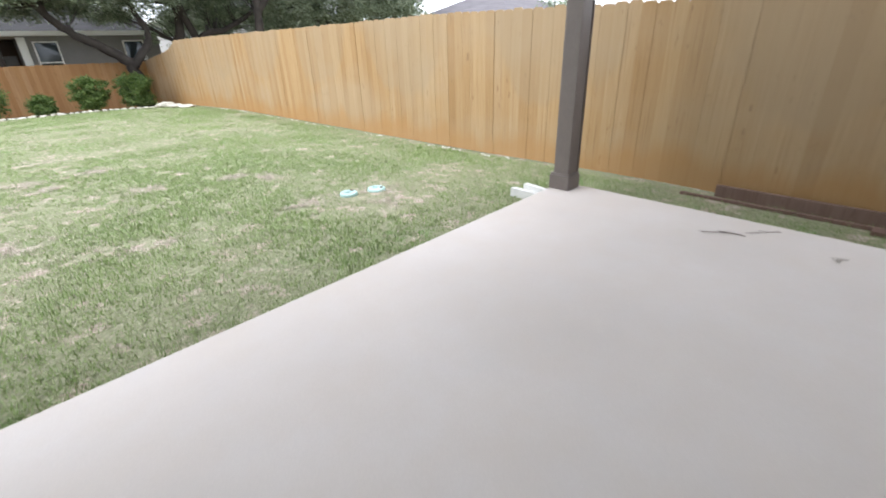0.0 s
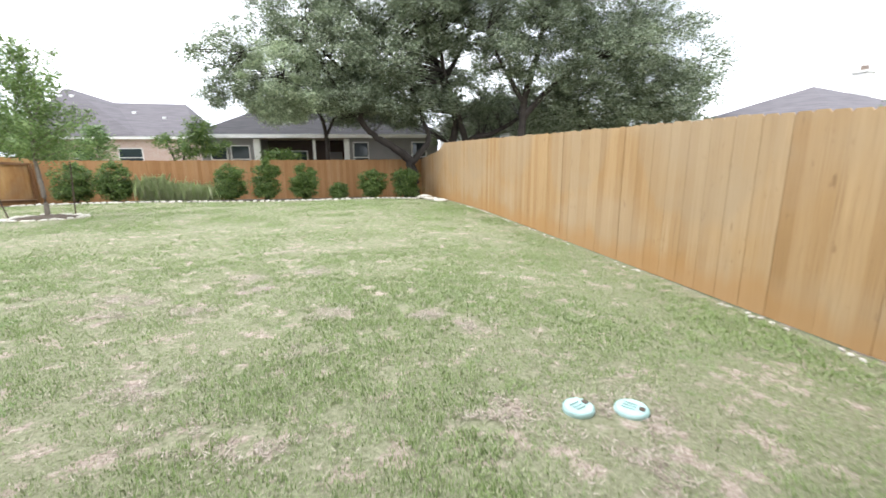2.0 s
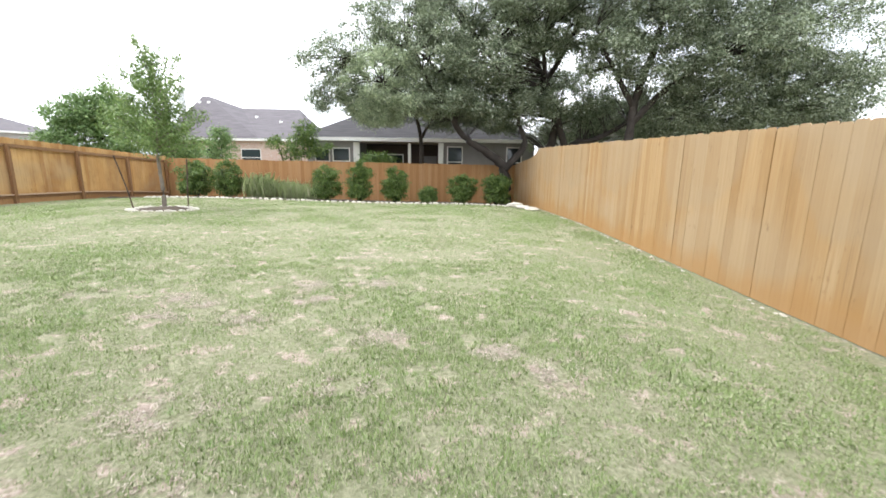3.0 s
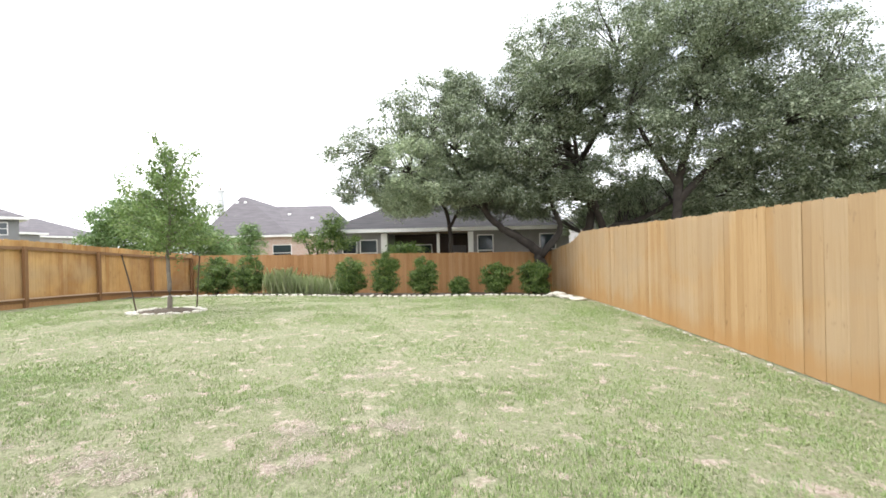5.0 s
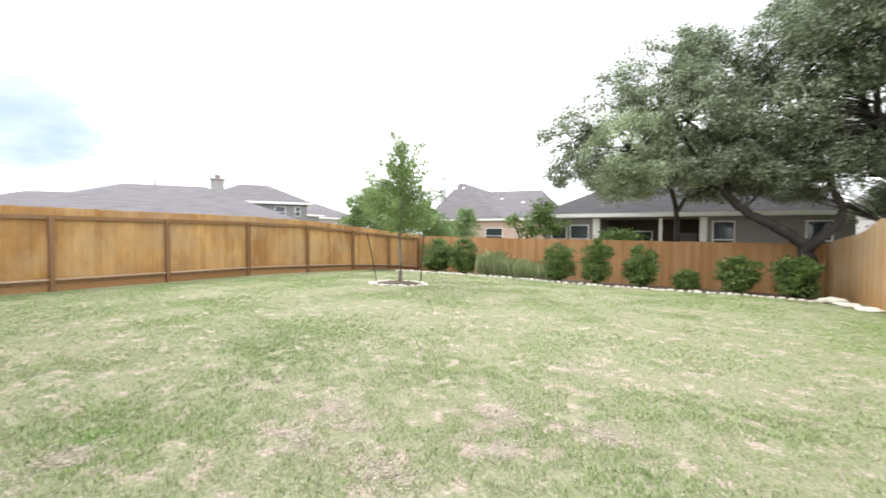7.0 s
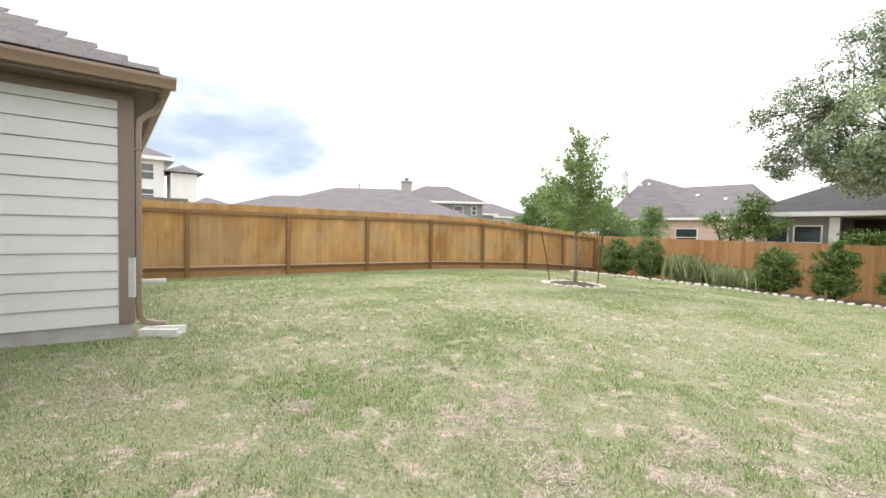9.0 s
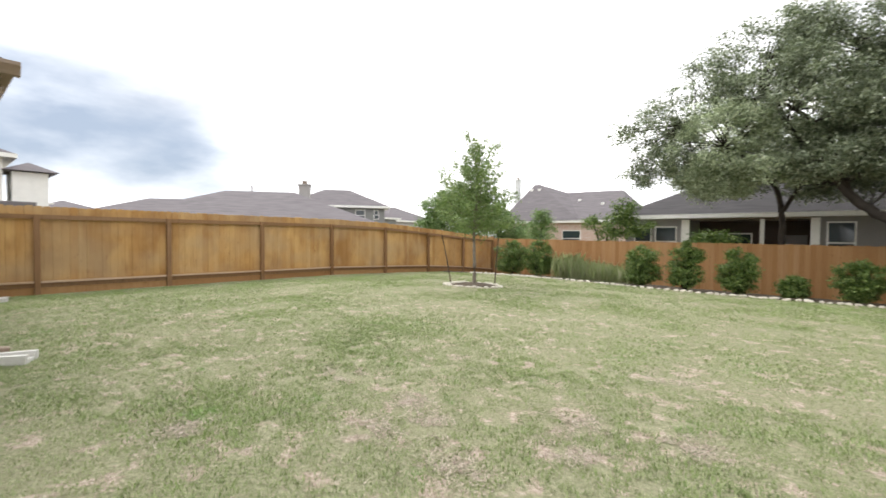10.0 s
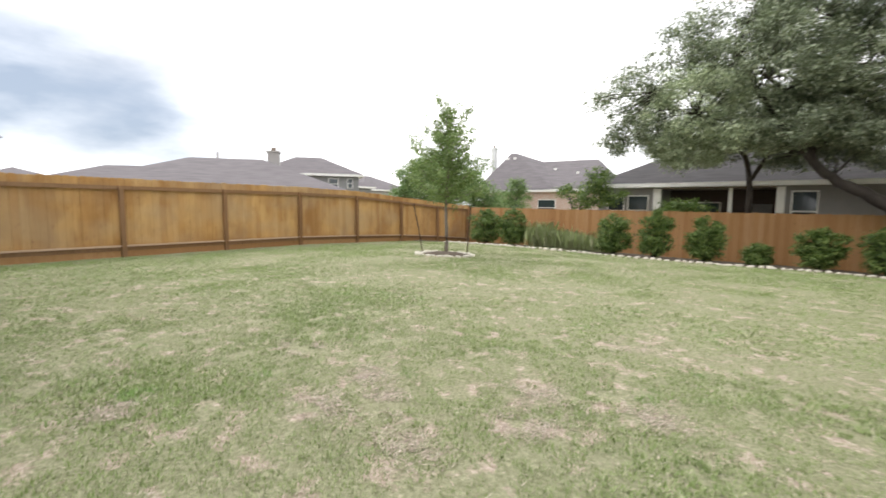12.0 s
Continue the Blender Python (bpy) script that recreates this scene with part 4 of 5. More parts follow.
OAK = (80, 0.16, (0.085, 0.042), M_BARK, M_OAK)
OAK_PALE = (80, 0.16, (0.085, 0.042), M_BARK, M_OAK_PALE)
tree("live_oak", "spreading live oak with a leaning dark trunk in the yard corner", (6.15, 23.2, -0.85),
     [([(6.15, 23.2, -0.9), (6.22, 23.2, 0.1), (5.95, 23.15, 0.9), (5.3, 23.0, 1.45), (4.5, 22.9, 1.9), (3.9, 22.8, 2.5), (3.2, 22.6, 3.6), (2.4, 22.4, 4.6)], 0.27, 0.07),
      ([(6.05, 23.15, 0.7), (6.9, 23.3, 1.7), (6.7, 23.2, 2.6), (5.9, 22.9, 4.4), (4.4, 22.7, 6.4)], 0.17, 0.05),
      ([(3.9, 22.8, 2.5), (3.4, 23, 4.3), (1.7, 23, 5.8), (-0.6, 22.7, 5.2)], 0.1, 0.03)],
     [(-1.5, 22.5, 5.2, 1.5, 1.60, 0.8, 188), (-0.9, 22.6, 3.9, 1.2, 1.30, 0.7, 116), (-1.7, 22.6, 3.5, 0.8, 0.90, 0.5, 58), (0.7, 23, 6.4, 1.9, 2.00, 1.1, 290), (2.2, 22.8, 7.5, 1.5, 1.6, 0.9, 170), (2.5, 26.8, 6.0, 2.6, 1.8, 1.2, 210), (6.0, 27.4, 6.2, 2.6, 1.8, 1.5, 240), (7.2, 20.4, 7.2, 2.2, 1.7, 0.9, 230), (3.2, 22.9, 6.8, 2.0, 2.53, 1.3, 507), (2.9, 22.3, 5.2, 2, 3.10, 1.3, 452), (3.3, 22.4, 3.5, 1.6, 2.02, 0.7, 235), (4.9, 22.6, 3.5, 1.4, 1.86, 0.9, 217), (1.2, 26.4, 4.3, 2.2, 2.00, 1.1, 217), (4.4, 26.6, 4.6, 2.4, 2.20, 1.4, 275), (3.6, 25.6, 3, 1.9, 1.00, 0.6, 130), (1.0, 24.6, 3.25, 1.6, 1.00, 0.5, 120), (3.6, 24.4, 3.05, 1.5, 1.00, 0.6, 130), (5.6, 24.2, 2.95, 1.3, 1.00, 0.65, 110)],
     *OAK, 71, ragged=-0.06)
tree("live_oak", "small grey-green oak with a thin trunk behind the back fence", (2.3, 25.0, -0.9),
     [([(2.3, 25.0, -1.0), (2.3, 25.0, 1.2), (2.2, 24.6, 2.6), (1.6, 23.6, 3.6), (0.8, 22.6, 4.2)], 0.13, 0.05), ([(2.25, 24.8, 2.0), (2.9, 24.0, 3.2), (3.0, 23.4, 4.0)], 0.08, 0.03)],
     [(0.9, 22.2, 4.4, 1.8, 1.60, 1.2, 333), (-0.2, 22.8, 3.5, 1.1, 1.20, 0.7, 116), (0.6, 22.8, 2.9, 1.2, 1.00, 0.45, 87), (2, 22.7, 3.4, 1.3, 1.86, 0.7, 162)],
     *OAK_PALE, 70, ragged=-0.08)
tree("live_oak", "tall live oak with a forked dark trunk beyond the fence", (8.4, 24.6, -0.9),
     [([(8.4, 24.6, -1.0), (8.2, 24.5, 1.2), (8.5, 24.2, 2.6), (7.8, 23.8, 4.4), (7.0, 23.2, 6.2), (6.2, 22.8, 8.2)], 0.26, 0.06),
      ([(8.3, 24.5, 1.0), (9.4, 24.0, 1.9), (10.2, 23.6, 2.1), (11.6, 22.8, 3.0)], 0.2, 0.08),
      ([(9.0, 24.1, 1.6), (8.2, 23.5, 3.6), (7.6, 23, 4.8), (7.4, 22.5, 6.0)], 0.17, 0.06),
      ([(7.8, 23.8, 4.4), (8.8, 23, 6.6), (9.2, 22.6, 8.8)], 0.13, 0.04)],
     [(6.5, 23.0, 8.5, 2.0, 2.53, 1.8, 580), (6.6, 22.4, 6.7, 2.4, 2.53, 1.4, 525), (5.2, 22.2, 4.8, 1.8, 2.63, 1, 326), (8.7, 22.6, 8.9, 2.5, 2.76, 2.2, 633), (9.6, 27.2, 6.8, 2.6, 1.8, 2.0, 260), (9.4, 26.2, 2.8, 1.8, 1.2, 0.7, 110), (11.6, 25.6, 3.4, 2.0, 1.2, 1.0, 140), (8.4, 22.3, 6.4, 2.1, 2.30, 1.2, 416), (6.8, 23.1, 3.4, 1.5, 1.86, 0.9, 181), (9, 23.5, 3.9, 1.7, 1.86, 1, 162), (7.6, 27, 4.8, 2.5, 2.20, 1.8, 290), (6.2, 25.6, 3, 1.6, 1.00, 0.7, 116), (8.9, 24.4, 3.8, 1.5, 1.20, 1.0, 170), (10.7, 24.0, 3.2, 1.5, 1.20, 0.8, 150), (7.3, 24.2, 4.3, 1.2, 1.00, 0.7, 100)],
     *OAK, 72, ragged=-0.06)
tree("live_oak", "broad live oak with an upright dark trunk beyond the fence", (10.6, 20.9, -0.7),
     [([(10.6, 20.9, -0.8), (10.5, 20.8, 1.2), (10.55, 20.8, 3.0), (10.9, 20.7, 4.6), (11.4, 20.8, 6.6), (11.8, 21, 8.6)], 0.24, 0.07),
      ([(10.55, 20.8, 2.6), (11.8, 20.5, 4.0), (13.6, 20.3, 5.0), (15.6, 20.2, 5.4)], 0.15, 0.05),
      ([(10.6, 20.8, 3.2), (9.6, 20.7, 4.6), (8.9, 20.8, 6.0)], 0.13, 0.04)],
     [(11.6, 21, 8.7, 2.7, 2.76, 2.2, 652), (11, 20.4, 6.1, 2.2, 2.30, 1.3, 452), (14, 20.6, 7.2, 2.5, 2.64, 1.9, 580), (13.4, 19.3, 4.8, 2.1, 2.94, 1.2, 416), (15.8, 19.9, 5.3, 1.9, 2.94, 1.7, 416), (9.4, 20.4, 4.9, 1.3, 1.86, 0.8, 162), (11.4, 20.7, 4.2, 1.6, 2.17, 0.8, 198), (10.6, 18.6, 7.8, 2.4, 1.9, 1.0, 250)],
     *OAK, 73, ragged=-0.16)
tree("live_oak", "low bushy live oak beyond the side fence", (15.0, 21.5, -0.7),
     [([(15.0, 21.5, -0.8), (15.1, 21.4, 1.0), (15.6, 21.2, 2.4), (16.2, 21, 3.6)], 0.18, 0.06), ([(15.05, 21.45, 0.8), (14.2, 21.3, 2.0), (13.4, 21.2, 3.2)], 0.13, 0.05)],
     [(16.6, 20.3, 3.6, 1.9, 2.79, 1.4, 416), (14.2, 20.9, 3.2, 2, 2.63, 1.2, 416), (12.6, 22.1, 3, 1.8, 2.33, 1.2, 307), (17.6, 21, 2.4, 1.3, 1.40, 1, 174), (15.4, 21.4, 1.9, 1.9, 1.40, 0.9, 217), (12.6, 22.8, 1.8, 1.6, 1.20, 0.8, 145), (13.2, 23.6, 3.1, 1.6, 1.20, 0.8, 130)],
     *OAK, 74, ragged=-0.2)

tree("live_oak", "young bushy oak between the neighbours' houses", (10.2, 27.5, -1.0),
     [([(10.2, 27.5, -1.1), (10.2, 27.5, 0.6), (10.5, 27.4, 2.0), (11, 27.2, 3.2)], 0.12, 0.04), ([(10.2, 27.5, 0.4), (9.6, 27.5, 1.8), (9.0, 27.4, 2.8)], 0.09, 0.03)],
     [(10.4, 27.4, 2.6, 2, 1.50, 1.3, 217), (12.4, 26.8, 3.4, 1.8, 1.40, 1.3, 188), (8.8, 27.4, 2, 1, 0.90, 0.9, 58), (13.8, 26.5, 2.2, 1.8, 1.30, 1, 159)],
     *OAK, 69, ragged=-0.2)

# the young staked tree in its stone ring: a straight leader with rising branches
def young_tree(x, y, height, seed):
    rr, rs3 = random.Random(seed), np.random.RandomState(seed)
    root = tagged(new("young_tree"), "slender young tree with a light green crown, staked", "tree")
    root.location = (x, y, ground_z(x, y))
    bm = bmesh.new()
    leader = limb(bm, [(0, 0, -0.05), (0.02, 0, 0.5), (-0.02, 0, 1.3), (0.05, 0, 2.2), (0.02, 0, 3.0), (-0.1, 0, 3.7), (-0.28, 0, height)], 0.06, 0.008, 9, 0.008, rr)
    part("trunk", bm, M_BARK_PALE, root, smooth=True)
    pts, bm = [], bmesh.new()
    for i in range(46):
        u = (i + rr.random()) / 46
        z0 = 1.36 + (height - 2.0) * u ** 1.15
        s = min(leader, key=lambda q: abs(q.z - z0))
        a = i * 2.4 + rr.uniform(-0.5, 0.5)
        reach = (0.62 + 0.95 * max(0.0, 1 - u / 0.7) ** 0.7 - 0.2 * u) * rr.uniform(0.55, 1.1)
        rise = reach * (0.22 + 1.3 * u) * rr.uniform(0.5, 1.5)
        e = s + Vector((math.cos(a) * reach, math.sin(a) * reach, rise))
        mid = s.lerp(e, 0.5) + Vector((0, 0, -0.05 + 0.1 * rr.random()))
        line = limb(bm, [s, mid, e], 0.013 * (1.2 - u), 0.003, 5, 0.012, rr, 4)
        for j, q in enumerate(line):
            f = j / (len(line) - 1)
            if f > 0.2:
                n = int((80 - 66 * u) * rr.uniform(0.6, 1.3))
                pts.append(np.array(q) + rs3.normal(size=(n, 3)) * (0.15 - 0.1 * u) * (1.15 - 0.5 * f))
    for j, q in enumerate(leader):
        if q.z > 2.4:
            pts.append(np.array(q) + rs3.normal(size=(14, 3)) * 0.07)
    # a few long bare-tipped wisps
    for a, z0, reach, rise in ((3.0, 2.5, 1.15, 0.75), (2.8, 2.1, 1.3, 0.5), (0.2, 2.5, 0.9, 0.5), (3.4, 3.0, 0.6, 0.7), (0.5, 3.1, 0.45, 0.75)):
        e = Vector((math.cos(a) * reach, math.sin(a) * reach, z0 + rise))
        line = limb(bm, [(0, 0, z0), (e.x * 0.5, e.y * 0.5, z0 + rise * 0.4), e], 0.01, 0.003, 5, 0.01, rr, 4)
        for q in line[3:]:
            pts.append(np.array(q) + rs3.normal(size=(9, 3)) * 0.05)
    part("branchwork", bm, M_BARK_PALE, root)["kind"] = "stuff"
    p = np.concatenate(pts)
    part("crown", leaves_mesh("crown", p, 0.066, 0.034, M_YOUNG, seed, None, 0.15), None, root)


young_tree(-3.85, 14.6, 4.15, 75)


def stake(x, y, lean_x, lean_y, height):
    root = tagged(new("tree_stake"), "thin dark metal stake beside a young tree", "stake", "stakes of the young tree")
    z = ground_z(x, y)
    root.location = (x, y, z)
    bm = tube(bmesh.new(), [(0, 0, -0.15), (lean_x * 0.5, lean_y * 0.5, height * 0.5), (lean_x, lean_y, height)], [0.016, 0.016, 0.016], 6)
    part("rod", bm, M_STAKE, root)
    bm = tube(bmesh.new(), [(lean_x, lean_y, height), (lean_x * 1.01, lean_y * 1.01, height + 0.02)], [0.022, 0.02], 6)
    part("tip", bm, M_STAKE, root)
    return root


stake(-4.45, 14.4, -0.4, 0.05, 1.3)
stake(-3.62, 15.25, 0.04, 0.1, 1.28)

tree("broad_tree", "round full green tree standing beyond the fences", (-19.6, 34.6, -1.0),
     [([(-19.6, 34.6, -1.1), (-19.5, 34.6, 1.0), (-19.4, 34.6, 3.0), (-19.2, 34.6, 4.6)], 0.22, 0.06)],
     [(-21.2, 33.6, 3.4, 1.9, 1.9, 1.6, 90), (-19.5, 34.4, 4.0, 2.2, 2, 1.7, 110), (-17.4, 36, 2.8, 2.0, 2, 1.4, 90), (-18.8, 34.6, 2.0, 2.6, 2, 1.2, 90), (-21.8, 33, 1.8, 1.4, 1.4, 1.0, 40), (-16.4, 37.4, 1.2, 2.0, 1.6, 1.3, 80)],
     70, 0.28, (0.17, 0.1), M_BARK, M_FARLEAF, 76, 0.3, ragged=False)
tree("small_tree", "small bushy green tree behind the back fence", (-9.2, 28.8, -1.0),
     [([(-9.2, 28.8, -1.1), (-9.2, 28.8, 0.6), (-9.1, 28.8, 2.2)], 0.06, 0.02)],
     [(-9.2, 28.8, 1.6, 0.9, 0.8, 0.9, 55), (-9.1, 28.8, 2.3, 0.5, 0.5, 0.5, 22)], 50, 0.16, (0.11, 0.06), M_BARK, M_FARLEAF, 77, 0.3, ragged=False)
tree("small_tree", "thin crape myrtle with a ragged crown behind the back fence", (-4.9, 27.2, -1.0),
     [([(-4.9, 27.2, -1.1), (-4.8, 27.2, 0.8), (-4.4, 27.2, 2.0), (-3.9, 27.2, 2.9)], 0.06, 0.02), ([(-4.9, 27.2, 0.2), (-5.3, 27.2, 1.4), (-5.6, 27.2, 2.2)], 0.05, 0.02)],
     [(-4.3, 27.2, 1.6, 1.2, 0.8, 0.7, 75), (-3.9, 27.2, 2.5, 0.6, 0.5, 0.6, 34), (-5.6, 27.2, 2.0, 0.45, 0.4, 0.35, 10), (-3, 27.2, 1.5, 0.7, 0.6, 0.4, 16)], 45, 0.16, (0.11, 0.06), M_BARK, M_SHRUB, 78, 0.3, ragged=False)
tree("small_tree", "low dark shrubby tree before the neighbour's porch", (-0.4, 27.4, -1.0),
     [([(-0.4, 27.4, -1.1), (-0.4, 27.4, 0.2), (-0.3, 27.4, 1.1)], 0.05, 0.02)],
     [(-0.3, 27.4, 1.0, 1.1, 0.7, 0.5, 45)], 45, 0.16, (0.11, 0.06), M_BARK, M_SHRUB, 79, 0.3, ragged=False)
tree("small_tree", "sparse thin tree top beyond the side fence", (24.5, 15.6, -0.9),
     [([(24.5, 15.6, -1.0), (24.4, 15.6, 1.5), (24.3, 15.7, 3.6)], 0.08, 0.02)],
     [(24.4, 15.6, 2.6, 1.0, 1.0, 0.9, 30), (24.2, 15.7, 3.4, 0.5, 0.5, 0.5, 10)], 30, 0.2, (0.12, 0.07), M_BARK, M_OAK, 80, 0.3, ragged=False)
tree("small_tree", "airy light green tree beyond the side fence", (21.0, 23.5, -0.9),
     [([(21.0, 23.5, -1.0), (21.1, 23.5, 2.0), (21.3, 23.4, 4.4), (21.6, 23.4, 6.4)], 0.1, 0.02)],
     [(21.0, 23.4, 3.4, 1.8, 1.6, 1.4, 60), (21.6, 23.4, 5.2, 1.4, 1.3, 1.2, 40), (22.4, 23, 6.2, 0.8, 0.8, 0.7, 14)], 40, 0.24, (0.13, 0.07), M_BARK, M_OAK, 81, 0.3, ragged=False)


# ---- neighbouring houses ----
def window(root, x0, x1, z0, z1, y, facing=-1, m=None):
    """A sash window in a wall of constant y: frame, two panes, sill."""
    w = part("window", box(x0, x1, y - 0.03, y + 0.05, z0, z1, 0.0, m=m), M_WHITE, root, "white framed sash window")
    zm = (z0 + z1) / 2
    f = 0.06
    for a, b in ((z0 + f, zm - f / 2), (zm + f / 2, z1 - f)):
        yy = y + facing * 0.035
        part("pane", box(x0 + f, x1 - f, min(yy, yy + facing * 0.012), max(yy, yy + facing * 0.012), a, b, m=m), M_GLASS, w)
    return w


def hip_roof(x0, x1, y0, y1, ze, pitch, over=0.45, thick=0.16):
    x0, x1, y0, y1 = x0 - over, x1 + over, y0 - over, y1 + over
    h = min(x1 - x0, y1 - y0) / 2
    zr = ze + h * pitch
    if x1 - x0 >= y1 - y0:
        r0, r1 = (x0 + h, (y0 + y1) / 2, zr), (x1 - h - 0.001, (y0 + y1) / 2, zr)
        faces = [(0, 3, 4), (1, 2, 5), (0, 1, 5, 4), (3, 2, 5, 4)]
    else:
        r0, r1 = ((x0 + x1) / 2, y0 + h, zr), ((x0 + x1) / 2, y1 - h - 0.001, zr)
        faces = [(0, 1, 4), (3, 2, 5), (1, 2, 5, 4), (0, 3, 5, 4)]
    return poly([(x0, y0, ze), (x1, y0, ze), (x1, y1, ze), (x0, y1, ze), r0, r1, (x0, y0, ze - 0.02), (x1, y0, ze - 0.02), (x1, y1, ze - 0.02), (x0, y1, ze - 0.02)],
                faces + [(6, 7, 8, 9), (0, 1, 7, 6), (1, 2, 8, 7), (2, 3, 9, 8), (3, 0, 6, 9)])


def eave_band(root, x0, x1, y0, y1, ze, over=0.45, high=0.18, material=None):
    bm = bmesh.new()
    a, b, c, d = x0 - over, x1 + over, y0 - over, y1 + over
    for q in ((a, b, c - 0.03, c), (a, b, d, d + 0.03), (a - 0.03, a, c - 0.03, d + 0.03), (b, b + 0.03, c - 0.03, d + 0.03)):
        box(*q, ze - high, ze + 0.01, 0.0, bm)
    part("fascia", bm, material or M_WHITE, root)
    part("soffit", box(a, b, c, d, ze - high, ze - high + 0.03), material or M_WHITE, root)


def chimney(root, x, y, z0, z1, w=0.8, material=None):
    c = part("chimney", box(x - w / 2, x + w / 2, y - w / 2, y + w / 2, z0, z1, 0.01), material or M_STUCCO, root, "pale chimney stack")
    part("cap", box(x - w / 2 - 0.07, x + w / 2 + 0.07, y - w / 2 - 0.07, y + w / 2 + 0.07, z1, z1 + 0.1, 0.01), material or M_STUCCO, c)
    part("flue", box(x - w / 5, x + w / 5, y - w / 5, y + w / 5, z1 + 0.1, z1 + 0.35, 0.01), M_TRIM, c)


def neighbour(label, x0, x1, y0, y1, zg, ze, pitch, wall_material, over=0.45, turn=0.0, name="neighbour_house"):
    root = tagged(new(name), label, "house", "neighbouring houses")
    part("wall", box(x0, x1, y0, y1, zg, ze - 0.1), wall_material, root)
    part("roof", hip_roof(x0, x1, y0, y1, ze, pitch, over), M_ROOF, root, "grey shingle hip roof")
    eave_band(root, x0, x1, y0, y1, ze, over)
    return root


def roof_vent(root, x, y, z):
    part("roof_vent", box(x - 0.13, x + 0.13, y - 0.13, y + 0.13, z - 0.2, z + 0.1, 0.04), M_WHITE, root, "small white roof vent")


# single-storey house right behind the back fence, with a deep dark porch
root = tagged(new("neighbour_house"), "single-storey pale stucco house with a deep shaded porch behind the fence", "house", "neighbouring houses")
HY = 29.0
# walls use the darker stucco, with the shade under the oaks in its colour
part("wall", box(-4.4, -1.4, HY, HY + 9, -1.2, 2.1), M_STUCCO_SHADED, root)
part("wall", box(3.1, 8.6, HY, HY + 9, -1.2, 2.1), M_STUCCO_SHADED, root)
part("wall", box(-1.4, 3.1, HY + 2.6, HY + 2.9, -1.2, 2.1), M_PORCH, root, "brown back wall of the porch")
part("porch_floor", box(-1.4, 3.1, HY, HY + 2.6, -1.2, -0.85), M_FOUND, root)
part("porch_ceiling", box(-1.4, 3.1, HY, HY + 2.6, 2.0, 2.06), M_TRIM, root)
part("porch_post", box(1.36, 1.52, HY + 0.05, HY + 0.21, -0.9, 2.0, 0.01), M_WHITE, root)
part("pillar", box(-1.75, -1.4, HY - 0.06, HY + 0.3, -1.2, 2.02, 0.01), M_WHITE, root, "white corner pillar")
part("pillar", box(3.1, 3.4, HY - 0.06, HY + 0.3, -1.2, 2.02, 0.01), M_WHITE, root, "white corner pillar")
part("porch_door", box(2.2, 3.0, HY + 2.54, HY + 2.62, -0.85, 1.3, 0.01), M_GREYWALL, root, "grey door at the back of the porch")
window(root, -0.9, 0.9, -0.2, 1.4, HY + 2.58)
window(root, 3.6, 4.5, 0.1, 1.85, HY)
window(root, -3.95, -3.1, 0.2, 1.65, HY)
window(root, -2.95, -1.95, 0.2, 1.7, HY)
window(root, 7.0, 7.9, 0.1, 1.85, HY)
eave_band(root, -4.4, 8.6, HY, HY + 9, 2.25)
part("roof", hip_roof(-4.4, 8.6, HY, HY + 9, 2.26, 0.5), M_ROOF_DARK, root, "grey shingle hip roof")

# brick house beyond it with a stepped roof
root = tagged(new("neighbour_house"), "pink brick house with a broad grey roof beyond the fence", "house", "neighbouring houses")
part("wall", box(-19.8, -8.4, 42.0, 50.0, -1.3, 2.5), M_BRICK, root)
eave_band(root, -19.8, -8.4, 42.0, 50.0, 2.6)
part("roof", poly([(-14.4, 41.5, 2.62), (-7.9, 41.5, 2.62), (-7.9, 50.5, 2.62), (-14.4, 50.5, 2.62), (-15.4, 46.0, 5.5), (-9.9, 46.0, 5.45)],
                  [(0, 1, 5, 4), (1, 2, 5), (2, 3, 4, 5), (0, 4, 3), (0, 1, 2, 3)]), M_ROOF, root, "grey shingle roof")
part("roof", poly([(-20.3, 41.48, 2.63), (-12.2, 41.48, 2.63), (-12.2, 50.52, 2.63), (-20.3, 50.52, 2.63), (-18.5, 45.4, 6.45), (-18.0, 45.4, 6.45), (-15.3, 46.0, 5.52)],
                  [(0, 1, 6, 5, 4), (0, 4, 3), (1, 2, 6), (2, 3, 4, 5, 6), (0, 1, 2, 3)]), M_ROOF, root, "taller grey hip roof")
chimney(root, -20.0, 44.6, 2.6, 6.9, 0.45, M_SIDING)
for vx, vy, vz in ((-18.5, 44.8, 5.85), (-17.7, 44.8, 5.85), (-13.4, 44.6, 4.6), (-11.0, 43.9, 4.15), (-15.2, 43, 3.75)):
    roof_vent(root, vx, vy, vz)
window(root, -13.9, -12.2, 0.3, 1.75, 42.0)
window(root, -16.9, -15.6, 0.3, 1.75, 42.0)

# houses beyond the left-hand fence
root = neighbour("single-storey house with a long grey hip roof beyond the fence", -8.1, 8.1, -5.9, 5.9, -1.2, 1.5, 0.4, M_STUCCO)
part("roof", hip_roof(-11.2, 2.0, -4.4, 4.4, 1.49, 0.395), M_ROOF, root, "lower grey hip roof")
part("wall", box(-11.2, -8.1, -4.4, 4.4, -1.2, 1.4), M_STUCCO, root)
part("vent_pipe", tube(bmesh.new(), [(-0.6, 0.3, 3.6), (-0.6, 0.3, 4.45)], [0.05, 0.05], 8), M_TRIM, root)
root.matrix_world = pose(-25.6, 19.9, 0, 0, 0, 52)
chimney(root, 2.8, 0.9, 2.0, 4.6, 0.75)
root = neighbour("two-storey grey house with white trim beyond the fence", -4.35, 4.35, -3.15, 3.15, -1.45, 3.75, 0.49, M_GREYWALL)
window(root, 1.6, 2.5, 2.35, 3.4, -3.15)
